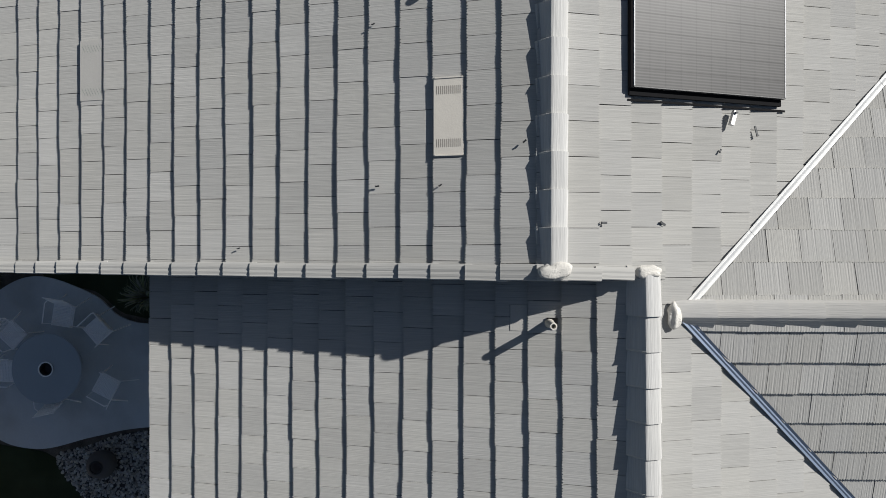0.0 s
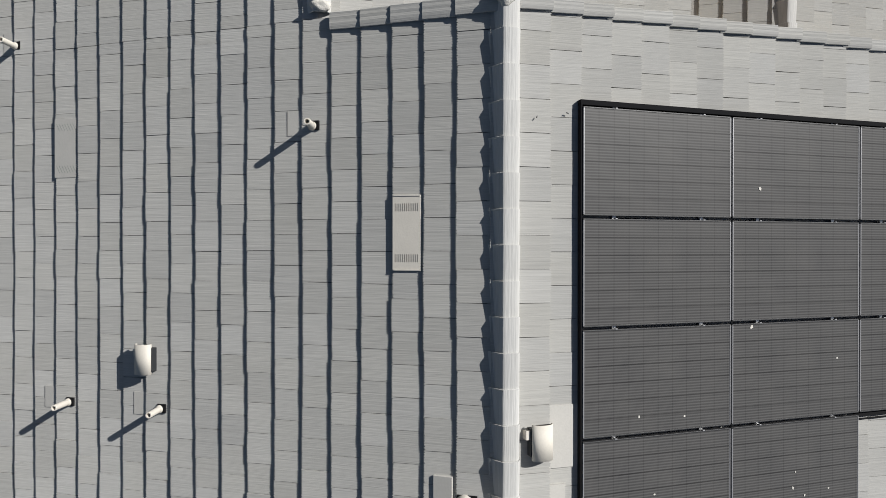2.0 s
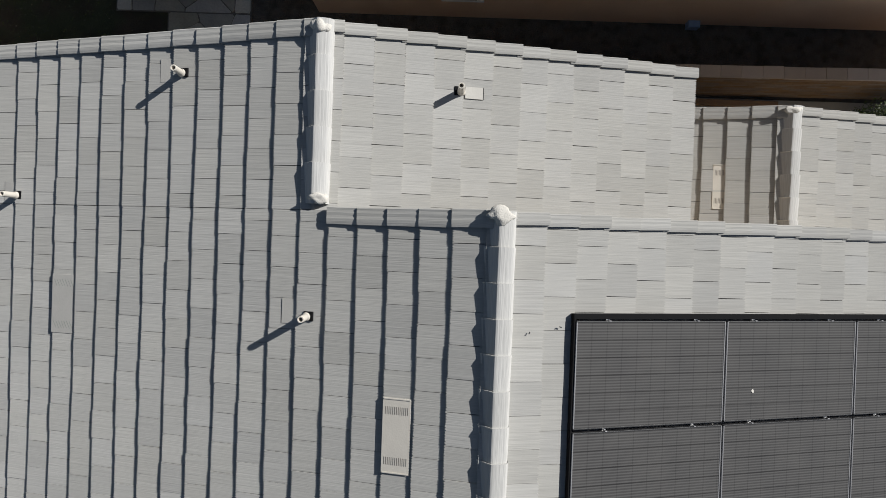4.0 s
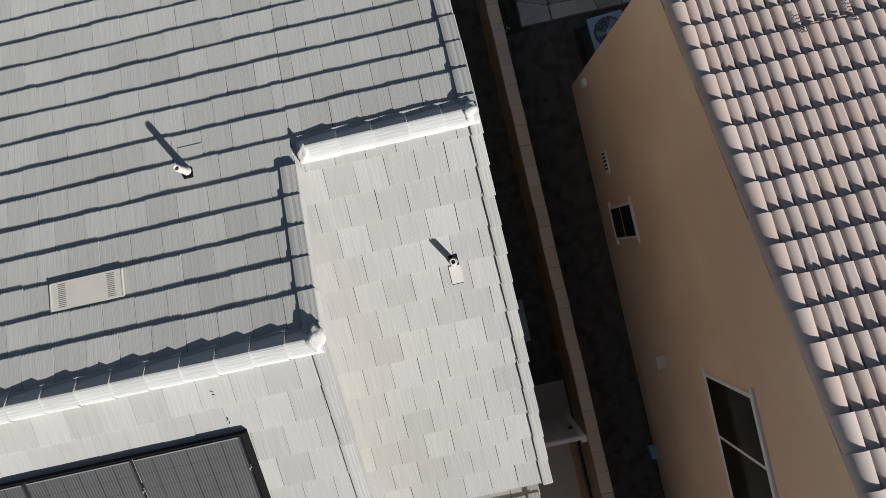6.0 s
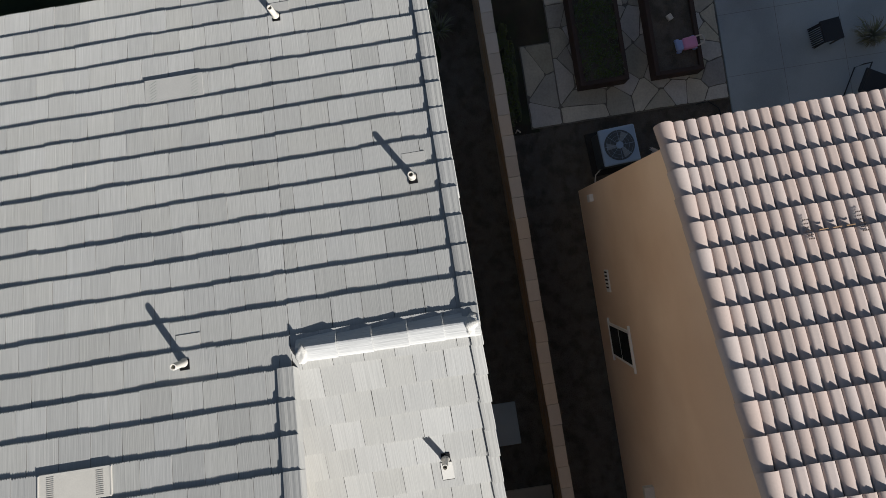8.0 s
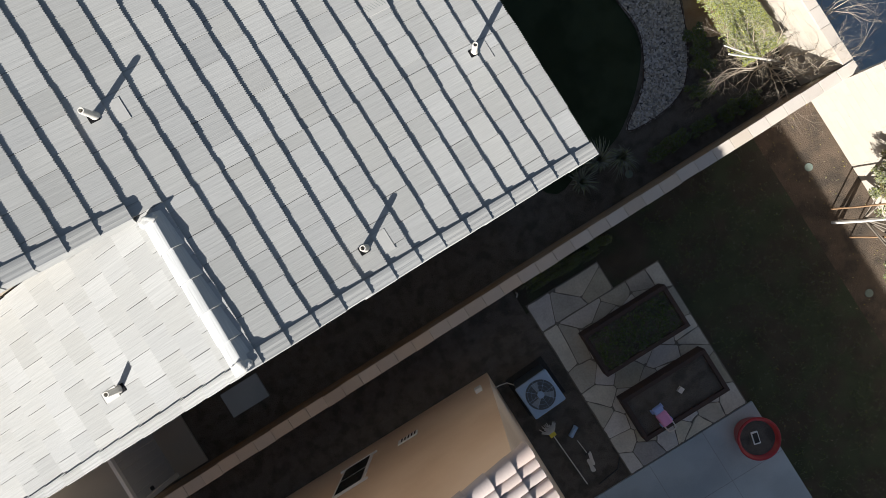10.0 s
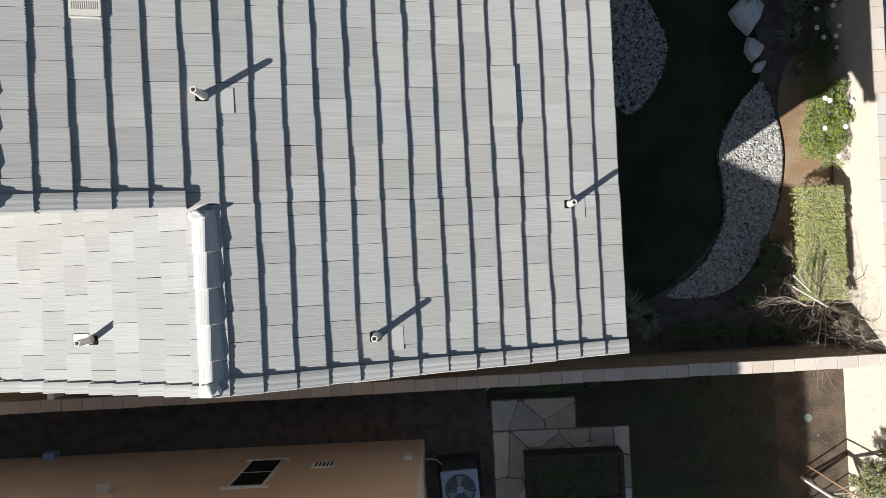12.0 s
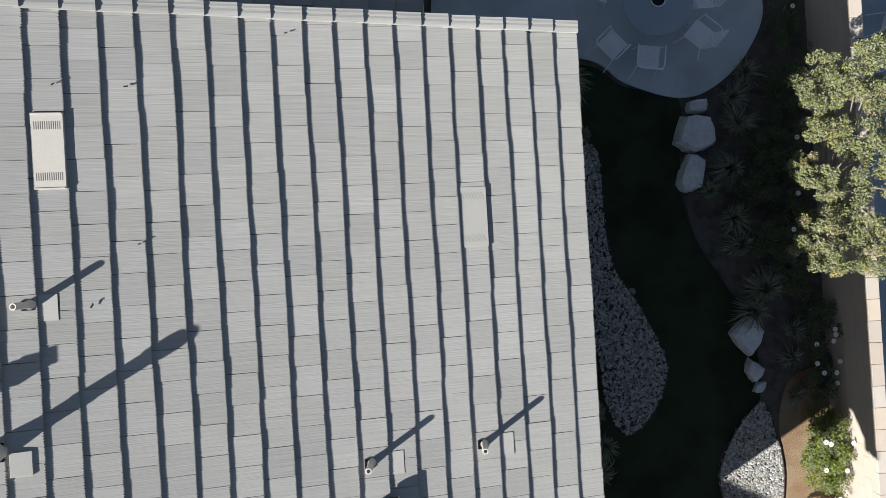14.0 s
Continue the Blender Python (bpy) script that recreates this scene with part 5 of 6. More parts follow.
bare_shrub(-10.70, 10.64, 5)
for foot, tip, r in (((-11.0, 10.75, 0.0), (-9.28, 10.02, 1.5), 0.024), ((-10.75, 10.62, 0.0), (-9.40, 9.83, 1.3), 0.017)):
    st = thing("tree_stake", "weathered pole leaning out of the bare shrub", "stake", foot, "leaning poles")
    d = Vector(tip) - Vector(foot)
    part("stake", tube(bmesh.new(), [(0, 0, 0), d * 0.5 + Vector((0, 0, 0.03)), d], [r, r * 0.9, r * 0.7], 8), PALE, st)


def lobed_tree(x, y, lobes, seed, label, top=2.3, trunk=0.05):
    """A trunk with a limb to each lobe of the crown; a lobe is a loose heap of pointed leaves, some lobes yellowing."""
    rnd = random.Random(seed)
    ob = thing("tree", label, "tree", (x, y, 0))
    fork = Vector((0, 0, top * 0.45))
    part("trunk", tube(bmesh.new(), [(0, 0, 0), (0.03, 0.02, top * 0.25), fork], [trunk, trunk * 0.8, trunk * 0.6], 9), BARK, ob, "grey trunk")
    green, yellow = Heap(), Heap()
    for k, (lx, ly, r) in enumerate(lobes):
        tip = Vector((lx - x, ly - y, top + rnd.uniform(-0.35, 0.25)))
        mid = fork.lerp(tip, 0.5) + Vector((rnd.uniform(-0.1, 0.1), rnd.uniform(-0.1, 0.1), 0.12))
        bm = tube(bmesh.new(), [fork - Vector((0, 0, 0.05)), mid, tip], [trunk * 0.5, trunk * 0.3, trunk * 0.12], 6, False)
        part("limb", bm, BARK, ob)
        for _ in range(16):
            d = Vector((rnd.gauss(0, 1), rnd.gauss(0, 1), rnd.gauss(0, 0.7))).normalized() * r * rnd.uniform(0.35, 1.05)
            heap = yellow if rnd.random() < (0.32 if k % 4 == 1 else 0.06) else green
            leaf_quads(heap, rnd, tip + d, (r * 0.34, r * 0.34, r * 0.27), 150, 0.024, 0.9)
    part("crown", green.mesh("crown", LEAF_LIGHT), LEAF_LIGHT, ob, "sage green leaves")
    part("crown", yellow.mesh("crown", LEAF_YELLOW), LEAF_YELLOW, ob, "yellowing leaves")
    return ob


lobed_tree(-10.45, 1.55, [(-9.55, 0.06, 0.41), (-9.22, 1.41, 0.27), (-10.02, 0.01, 0.37), (-9.69, 0.71, 0.33), (-10.16, 0.90, 0.37), (-9.45, 1.69, 0.27), (-10.06, 1.79, 0.43), (-9.30, 2.49, 0.35), (-9.78, 2.25, 0.37), (-10.20, 2.53, 0.39), (-9.55, 2.94, 0.33), (-10.44, 2.95, 0.37), (-10.44, 1.32, 0.37), (-10.48, 0.24, 0.37), (-10.3, -0.28, 0.36), (-9.75, -0.25, 0.30), (-10.75, 0.8, 0.38), (-10.8, 1.9, 0.40), (-10.75, 2.6, 0.38)], 8, "leafy sage-green tree with yellowing tips by the wall", top=2.9)
lobed_tree(-10.2, 14.15, [(-10.30, 13.55, 0.32), (-10.7, 13.3, 0.32), (-10.6, 14.1, 0.42), (-10.15, 14.6, 0.36), (-9.9, 15.1, 0.36), (-10.5, 15.1, 0.45), (-10.9, 14.6, 0.38), (-10.1, 15.8, 0.42), (-10.7, 15.9, 0.45)], 12, "leafy tree with sage and yellow leaves by the cream wall", top=1.8)

# ---- walls of the yards ----


def block_wall(name, a, b, h, t, label, mat, capmat, cap_len=0.40, block=(0.40, 0.20), seed=1, body=None):
    """A block wall from a to b: a core, blocks standing proud of the joints on both faces, and cap stones."""
    rnd = random.Random(seed)
    a, b = Vector((*a, 0)), Vector((*b, 0))
    d = (b - a).normalized()
    length = (b - a).length
    ob = new(name)
    m = Matrix((d, Vector((0, 0, 1)).cross(d), Vector((0, 0, 1)))).transposed().to_4x4()
    m.translation = a
    ob.matrix_world = m
    tagged(ob, label, "wall", kind="structure")
    core = part("core", box(bmesh.new(), (0, -t / 2 + (0.001 if body else 0.012), 0), (length, t / 2 - 0.001 if body else t / 2 - 0.012, h - 0.06)), body or GROUT, ob)
    heap, made = Heap(), 0
    me = None
    bw, bh = block
    for r in range(int((h - 0.06) / bh) + 1):
        z0, z1 = r * bh, min((r + 1) * bh, h - 0.06) - 0.008
        if z1 - z0 < 0.02:
            continue
        x = -bw / 2 if r % 2 else 0.0
        while x < length:
            x0, x1 = max(0, x) + 0.004, min(length, x + bw) - 0.004
            x += bw
            if x1 - x0 < 0.03:
                continue
            e = rnd.uniform(0, 0.005)
            y0, y1 = -t / 2 - e, t / 2 + e
            vs = [(x0, y0, z0), (x1, y0, z0), (x1, y1, z0), (x0, y1, z0), (x0, y0, z1), (x1, y0, z1), (x1, y1, z1), (x0, y1, z1)]
            heap.add(vs, [(0, 1, 5, 4), (2, 3, 7, 6), (4, 5, 6, 7), (1, 2, 6, 5), (3, 0, 4, 7)])
    tagged(part("blocks", heap.mesh("blocks", mat), mat, ob), kind="stuff")
    capme = bpy.data.meshes.new("cap_stone")
    cb = box(bmesh.new(), (0.003, -t / 2 - 0.012, h - 0.055), (cap_len - 0.003, t / 2 + 0.012, h), 0.006)
    cb.to_mesh(capme)
    cb.free()
    capme.materials.append(capmat)
    for k in range(int(length / cap_len)):
        part("cap_stone", capme, capmat, ob, m=Matrix.Translation((k * cap_len, rnd.uniform(-0.006, 0.006), rnd.uniform(-0.003, 0.003))) @ pose(0, 0, 0, 0, 0, rnd.uniform(-0.4, 0.4)))
    return ob


block_wall("wall_side", (-11.38, 11.355), (12.2, 11.545), 1.45, 0.20, "brown split-face block wall with pale caps", BLOCK, CAP, 0.39, (0.39, 0.10), 2)
block_wall("wall_back", (-11.285, 11.24), (-11.285, -9.0), 1.42, 0.20, "cream block wall behind the yard", BLOCK_CREAM, CAP, 0.40, (0.40, 0.20), 3, BLOCK_CREAM)
block_wall("wall_back_north", (-11.285, 24.0), (-11.285, 11.484), 2.3, 0.19, "cream block wall behind the neighbouring yard", BLOCK_CREAM, CAP, 0.40, (0.40, 0.20), 4, BLOCK_CREAM)

# ---- side passage ----
ORIGIN = Vector((0, 0, 0))
slabs = part("stepping_slab", box(bmesh.new(), (1.68, 10.30, -0.02), (2.56, 10.86, 0.04), 0.008), SLATE)
tagged(slabs, "blue-grey concrete slab on dark soil", "slab")
tagged(part("pavement", box(bmesh.new(), (3.5, 9.9, -0.02), (13.0, 11.33, 0.045), 0.01), CONCRETE_WARM), "beige concrete side path", "pavement", kind="structure")
gate = thing("side_gate", "white vinyl side gate with posts across the passage", "gate", (4.22, 9.92, 0))
for y in (0.0, 1.28):
    part("post", box(bmesh.new(), (-0.05, y, 0), (0.05, y + 0.09, 1.72), 0.006), VINYL, gate)
    part("post_cap", box(bmesh.new(), (-0.06, y - 0.01, 1.722), (0.06, y + 0.10, 1.75), 0.008), VINYL, gate)
for k in range(7):
    part("board", box(bmesh.new(), (-0.015, 0.1 + k * 0.168, 0.06), (0.015, 0.1 + k * 0.168 + 0.162, 1.60), 0.004), VINYL_GREY, gate, "grey vertical gate board" if k == 0 else "")
part("top_rail", box(bmesh.new(), (-0.035, 0.092, 1.58), (0.035, 1.278, 1.68), 0.006), VINYL, gate)
part("latch", box(bmesh.new(), (-0.05, 1.17, 1.0), (-0.02, 1.25, 1.09), 0.004), DARK, gate, "dark latch")
plank = thing("timber_plank", "weathered brown timber lying along the block wall", "plank", (4.75, 11.22, 0.047))
part("board", box(bmesh.new(), (0, -0.06, 0), (2.4, 0.06, 0.10), 0.006), WOOD, plank)

# ---- neighbour's house ----
NWALL, NX0, NX1 = 12.86, -2.45, 11.5
NR_Y, NR_X, NR_Z, NR_FALL = 12.74, -2.73, 5.58, 1 / 3
N_RUN = 7.7


def nroof_z(x):
    return NR_Z + NR_FALL * (x - NR_X)


neighbour = thing("neighbour_house", "tan stucco house with a pink barrel-tiled roof", "house")
bm = bmesh.new()
loop = [(NX0, 0), (NX1, 0), (NX1, nroof_z(NR_X + N_RUN) - 2.35), (NR_X + N_RUN, nroof_z(NR_X + N_RUN) - 0.12), (NX0, nroof_z(NX0) - 0.12)]
f = bm.faces.new([bm.verts.new((x, NWALL, z)) for x, z in loop])
ext = bmesh.ops.extrude_face_region(bm, geom=[f])
bmesh.ops.translate(bm, vec=(0, 0.2, 0), verts=[v_ for v_ in ext["geom"] if isinstance(v_, bmesh.types.BMVert)])
bmesh.ops.recalc_face_normals(bm, faces=bm.faces[:])
part("wall", bm, STUCCO_TAN, neighbour, "tan stucco side wall")
part("wall", box(bmesh.new(), (NX0, NWALL + 0.2, 0), (NX0 + 0.2, 24, nroof_z(NX0) - 0.12)), STUCCO_TAN, neighbour, "tan stucco rear wall")
part("wall", box(bmesh.new(), (NX0, 24, 0), (NX1, 24.2, 5.5)), STUCCO_TAN, neighbour)
part("wall", box(bmesh.new(), (NX1 - 0.2, NWALL + 0.2, 0), (NX1, 24, 5.5)), STUCCO_TAN, neighbour)

NU = Vector((-1, 0, -NR_FALL)).normalized()
o_top = Vector((NR_X + N_RUN, NR_Y, nroof_z(NR_X + N_RUN)))
mN = basis(o_top, NU, Y)
L_TOT = N_RUN * math.hypot(1, NR_FALL)
ndeck = part("roof", box(bmesh.new(), (0, 0.02, -0.06), (L_TOT - 0.03, 11.5, -0.03), m=mN), CLAY_DARK, neighbour, "slope of pink barrel tiles")
part("barge_board", box(bmesh.new(), (0, 0.03, -0.22), (L_TOT - 0.02, 0.06, -0.02), m=mN), TRIM_PINK, neighbour, "brown painted barge board")
part("soffit", box(bmesh.new(), (0, 0.062, -0.20), (L_TOT - 0.05, NWALL - NR_Y + 0.02, -0.185), m=mN), TRIM_PINK, neighbour, "brown soffit board")

N_STEP, N_PITCH = 0.332, 0.146


def barrel_mesh(name, grooved):
    """Two rolls of a clay-coloured double tile, u down the roof to the butt at u = 0."""
    verts, faces = [], []
    prof = []
    for roll in range(2):
        for k in range(9):
            a = math.pi * (1 - k / 8)
            r = 0.053
            y = roll * N_PITCH + N_PITCH / 2 + r * math.cos(a) * 1.30
            z = 0.004 + r * math.sin(a) * 0.80
            if grooved and roll and k in (4,):
                z -= 0.012
            prof.append((y, z))
    w = len(prof)
    length = N_STEP + 0.05
    for u, lift, sc in ((-length, -0.034 * length / N_STEP, 0.92), (0, 0.0, 1.0)):
        for y, z in prof:
            verts.append((u, y, z * sc + lift))
    for y, z in prof:
        verts.append((0, y, z - 0.018))
    for k in range(w - 1):
        faces += [(k, w + k, w + k + 1, k + 1), (w + k, 2 * w + k, 2 * w + k + 1, w + k + 1)]
    return mesh_from(name, verts, faces, CLAY)


barrels = [barrel_mesh("tile", False), barrel_mesh("tile", True)]
for me in barrels:
    me.polygons.foreach_set("use_smooth", [True] * len(me.polygons))
    me.set_sharp_from_angle(angle=radians(50))
rnd = random.Random(5)
heap, made = Heap(), 0
for i in range(int(L_TOT / N_STEP)):
    ub = L_TOT - i * N_STEP - (0 if i else 0.05)
    for k in range(int(10.9 / (2 * N_PITCH))):
        y = 0.152 + k * 2 * N_PITCH
        t = mN @ Matrix.Translation((ub + rnd.uniform(-0.006, 0.006), y, rnd.uniform(-0.002, 0.003))) @ Euler((0, 0, rnd.uniform(-0.008, 0.008))).to_matrix().to_4x4()
        me = barrels[rnd.random() < 0.62]
        if made < 300 and k < 16 and i < 20:
            made += 1
            part("tile", me, CLAY, ndeck, m=t)
        else:
            heap.add([t @ v_.co for v_ in me.vertices], [tuple(p.vertices) for p in me.polygons])
tagged(part("roof_tiles", heap.mesh("roof_tiles", CLAY), CLAY, ndeck, smooth=True), kind="stuff")
# big half-round tiles down the gable edge
verts, faces, n = [], [], 10
for u, r in ((-(N_STEP + 0.05), 0.100), (0, 0.120)):
    for rr in (r, r - 0.014):
        for k in range(n + 1):
            a = math.pi * k / n
            verts.append((u, 0.062 + rr * math.cos(a), -0.045 + rr * math.sin(a) + (0.008 if u == 0 else -0.01)))
w = n + 1
for k in range(n):
    faces += [(k, k + 1, 2 * w + k + 1, 2 * w + k), (2 * w + k, 2 * w + k + 1, 3 * w + k + 1, 3 * w + k)]
edge_me = mesh_from("edge_tile", verts, faces, CLAY)
edge_me.polygons.foreach_set("use_smooth", [True] * len(edge_me.polygons))
edge_me.set_sharp_from_angle(angle=radians(50))
edge_run = part("gable_edge", bmesh.new(), CLAY, neighbour, "row of half-round pink edge tiles")
for i in range(int(L_TOT / N_STEP)):
    part("edge_tile", edge_me, CLAY, edge_run, m=mN @ Matrix.Translation((L_TOT - i * N_STEP - (0 if i else 0.05) + rnd.uniform(-0.01, 0.01), rnd.uniform(-0.006, 0.006), 0)) @ pose(0, 0, 0, 0, 0, rnd.uniform(-1.2, 1.2)))
# opposite slope of that roof, out of sight
part("roof", box(bmesh.new(), (0.0, 0.0, -0.06), (7.6, 11.5, 0.0), m=basis(o_top, (1, 0, -NR_FALL), Y)), CLAY, neighbour, "far slope of the roof")


def nwindow(x0, x1, z0, z1, panes, vertical=True):
    """A window with a white surround that runs past the opening, built on the side wall."""
    y = NWALL
    win = part("window", box(bmesh.new(), (x0, y - 0.03, z0), (x1, y - 0.004, z1)), VINYL, neighbour, "white sliding window with dark glass")
    win_parts = [((x0 - 0.09, y - 0.040, z0 - 0.045), (x1 + 0.09, y - 0.002, z0)), ((x0 - 0.09, y - 0.040, z1), (x1 + 0.09, y - 0.002, z1 + 0.045))]
    for a, b in win_parts:
        part("sill", box(bmesh.new(), a, b, 0.006), VINYL, win)
    for k in range(panes):
        f0, f1 = k / panes, (k + 1) / panes
        if vertical:
            a, b, c, d = x0 + 0.05 + f0 * (x1 - x0 - 0.05), x0 + f1 * (x1 - x0 - 0.05), z0 + 0.05, z1 - 0.05
        else:
            a, b, c, d = x0 + 0.05, x1 - 0.05, z0 + 0.05 + f0 * (z1 - z0 - 0.05), z0 + f1 * (z1 - z0 - 0.05)
        part("pane", box(bmesh.new(), (a, y - 0.036, c), (b, y - 0.031, d)), GLASS, win, "dark reflecting glass")
    return win


nwindow(0.22, 0.87, 0.95, 2.31, 2, False)
nwindow(2.90, 4.75, 4.03, 5.45, 2)


def wall_box(name, x, z, sx, sz, depth, mat, label, slots=0):
    ob = part(name, box(bmesh.new(), (x - sx / 2, NWALL - depth, z - sz / 2), (x + sx / 2, NWALL - 0.002, z + sz / 2), 0.005), mat, neighbour, label)
    for k in range(slots):
        a = x - sx / 2 + 0.03 + k * (sx - 0.06) / slots
        part("slot", box(bmesh.new(), (a, NWALL - depth - 0.003, z - sz / 2 + 0.02), (a + (sx - 0.06) / slots * 0.42, NWALL - depth - 0.001, z + sz / 2 - 0.02)), BLACK, ob)


wall_box("wall_vent", -0.61, 1.36, 0.42, 0.24, 0.03, VINYL, "white slotted crawl vent", 5)
wall_box("exhaust_hood", 3.05, 2.20, 0.22, 0.12, 0.17, PALE, "pale painted exhaust hood")
wall_box("meter_box", 5.32, 0.14, 0.24, 0.2, 0.14, STEEL_BLUE, "pale blue box at the foot of the wall")
wall_box("wall_lamp", -2.2, 1.15, 0.14, 0.2, 0.08, VINYL, "small white wall fitting")

for k, (y, holes) in enumerate(((13.99, True), (14.15, False), (14.30, False), (14.45, False), (14.58, True))):
    if not k:
        nv = thing("barrel_vent", "yellowish vent tiles with perforated ends in the roof", "vent")
    m = mN @ Matrix.Translation((L_TOT - 1.484, y - NR_Y, 0.044))
    bm = bmesh.new()
    for q in range(6):
        for c in range(4 if holes else 1):
            if holes:
                box(bm, (-0.25 + q * 0.045, -0.03 + c * 0.018, 0.0), (-0.235 + q * 0.045, -0.02 + c * 0.018, 0.006))
    if not holes:
        box(bm, (-0.16, -0.05, 0.0), (-0.15, 0.05, 0.008))
    part("perforated_end" if holes else "seam", bm, CLAY_DARK if holes else WOOD, nv, m=m)

# ---- neighbour's yard ----
ORIGIN = Vector((-0.2, 0.06, 0))
flag_x0, flag_x1, flag_y0, flag_y1 = -6.52, -3.67, 12.04, 16.20
tagged(part("paving_bed", box(bmesh.new(), (flag_x0, 12.69, -0.02), (flag_x1, flag_y1, 0.03)), GROUT), "mortar bed under flagstones", "paving", kind="structure")
tagged(part("paving_bed", box(bmesh.new(), (-5.43, flag_y0, -0.02), (flag_x1, 12.686, 0.03)), GROUT), "mortar bed under flagstones", "paving", kind="structure")
paving = thing("flagstone_paving", "irregular grey flagstones round two raised planters", "paving", (0, 0, 0), kind="structure")
rnd = random.Random(9)


def clip_half(poly, p, n):
    """Keeps the part of a polygon on the side of p against n."""
    out = []
    for a, b in zip(poly, poly[1:] + poly[:1]):
        da, db = (a - p).dot(n), (b - p).dot(n)
        if da <= 0:
            out.append(a)
        if da * db < 0:
            out.append(a + (b - a) * (da / (da - db)))
    return out


def lay_stones(x0, y0, x1, y1, size):
    """Fills a rectangle with irregular flagstones, each its own slab with worn corners."""
    nx_, ny_ = max(1, round((x1 - x0) / size)), max(1, round((y1 - y0) / size))
    seeds = []
    for i in range(nx_):
        for j in range(ny_):
            if rnd.random() < 0.85:
                seeds.append(Vector((x0 + (i + 0.5 + rnd.uniform(-0.42, 0.42)) * (x1 - x0) / nx_, y0 + (j + 0.5 + rnd.uniform(-0.42, 0.42)) * (y1 - y0) / ny_)))
    for s in seeds:
        poly = [Vector(p) for p in ((x0, y0), (x1, y0), (x1, y1), (x0, y1))]
        for o in seeds:
            if o is not s and len(poly) > 2:
                n = (o - s).normalized()
                turn = 0.14 * math.sin(17.0 * (o.x + s.x) + 29.0 * (o.y + s.y))
                n = Vector((n.x * math.cos(turn) - n.y * math.sin(turn), n.x * math.sin(turn) + n.y * math.cos(turn)))
                poly = clip_half(poly, (o + s) / 2 - n * 0.0055, n)
        if len(poly) < 3:
            continue
        mid = sum(poly, Vector((0, 0))) / len(poly)
        ring = []
        for a, b in zip(poly, poly[1:] + poly[:1]):
            if (b - a).length > 0.05:
                w = rnd.uniform(-0.014, 0.005)
                n = Vector((b.y - a.y, a.x - b.x)).normalized()
                ring += [a.lerp(b, 0.06), a.lerp(b, 0.5) + n * w, a.lerp(b, 0.94)]
        top = 0.042 + rnd.uniform(-0.005, 0.005)
        k = len(ring)
        vs = [(p.x, p.y, 0.02) for p in ring] + [(*(mid + (p - mid) * 0.985), top) for p in ring]
        part("flagstone", mesh_from("flagstone", vs, [tuple(range(k, 2 * k))] + [(q, (q + 1) % k, k + (q + 1) % k, k + q) for q in range(k)], FLAG), FLAG, paving)


lay_stones(flag_x0 + 0.02, 12.71, flag_x1 - 0.02, flag_y1 - 0.02, 0.40)
lay_stones(-5.41, flag_y0 + 0.02, flag_x1 - 0.02, 12.69, 0.46)


def planter(x0, x1, y0, y1, h, label, fill):
    ob = thing("raised_planter", label, "planter", (x0, y0, 0.04), "raised planters")
    w, d = x1 - x0, y1 - y0
    for a, b in (((0, 0), (w, 0.09)), ((0, d - 0.09), (w, d)), ((0, 0.09), (0.09, d - 0.09)), ((w - 0.09, 0.09), (w, d - 0.09))):
        part("board", box(bmesh.new(), (*a, 0), (*b, h), 0.008), DARKWOOD, ob)
    part("soil", box(bmesh.new(), (0.09, 0.09, 0.02), (w - 0.09, d - 0.09, h - 0.07)), SOIL, ob, "dark planting soil")
    if fill:
        heap, rr = Heap(), random.Random(3)
        for _ in range(420):
            leaf_quads(heap, rr, (rr.uniform(0.12, w - 0.1), rr.uniform(0.12, d - 0.1), h - 0.03 + rr.uniform(-0.03, 0.05)), (0.06, 0.06, 0.04), 12, 0.024, 1.2)
        part("ground_cover", heap.mesh("ground_cover", LEAF_DARK), LEAF_DARK, ob, "dense low green leaves")
    return ob


planter(-6.27, -4.30, 13.10, 14.09, 0.40, "dark timber planter full of dense green leaves", True)
planter(-6.27, -4.27, 14.64, 15.63, 0.36, "dark timber planter with bare soil", False)
toy = thing("toy_car", "pink and blue plastic toy car on bare soil", "toy", (-4.82, 15.37, 0.33), rz=95)
toy.matrix_world = toy.matrix_world @ Matrix.Diagonal((1.2, 1.2, 1.2, 1))
part("toy_body", box(bmesh.new(), (-0.11, -0.10, 0.03), (0.14, 0.10, 0.15), 0.04), PINK, toy)
part("toy_cab", box(bmesh.new(), (-0.22, -0.09, 0.03), (-0.09, 0.09, 0.13), 0.035), TOYBLUE, toy, "blue front of the toy")
part("toy_handle", tube(bmesh.new(), [(0.13, -0.08, 0.12), (0.22, -0.07, 0.16), (0.24, 0.0, 0.17), (0.22, 0.07, 0.16), (0.13, 0.08, 0.12)], 0.013, 8), PALE, toy, "pale curved handle")
for x, y in ((-0.17, -0.10), (-0.17, 0.10), (0.1, -0.10), (0.1, 0.10)):
    part("toy_wheel", lathe(bmesh.new(), [(0.04, -0.015), (0.045, 0), (0.04, 0.015)], 12), TOYBLUE, toy, m=pose(x, y, 0.045, 90, 0, 0))
cup = thing("white_cup", "small white box lying on planter soil", "box", (-5.42, 15.1, 0.34), rz=25)
part("box_body", box(bmesh.new(), (-0.06, -0.05, 0), (0.06, 0.05, 0.08), 0.008), PALE, cup)

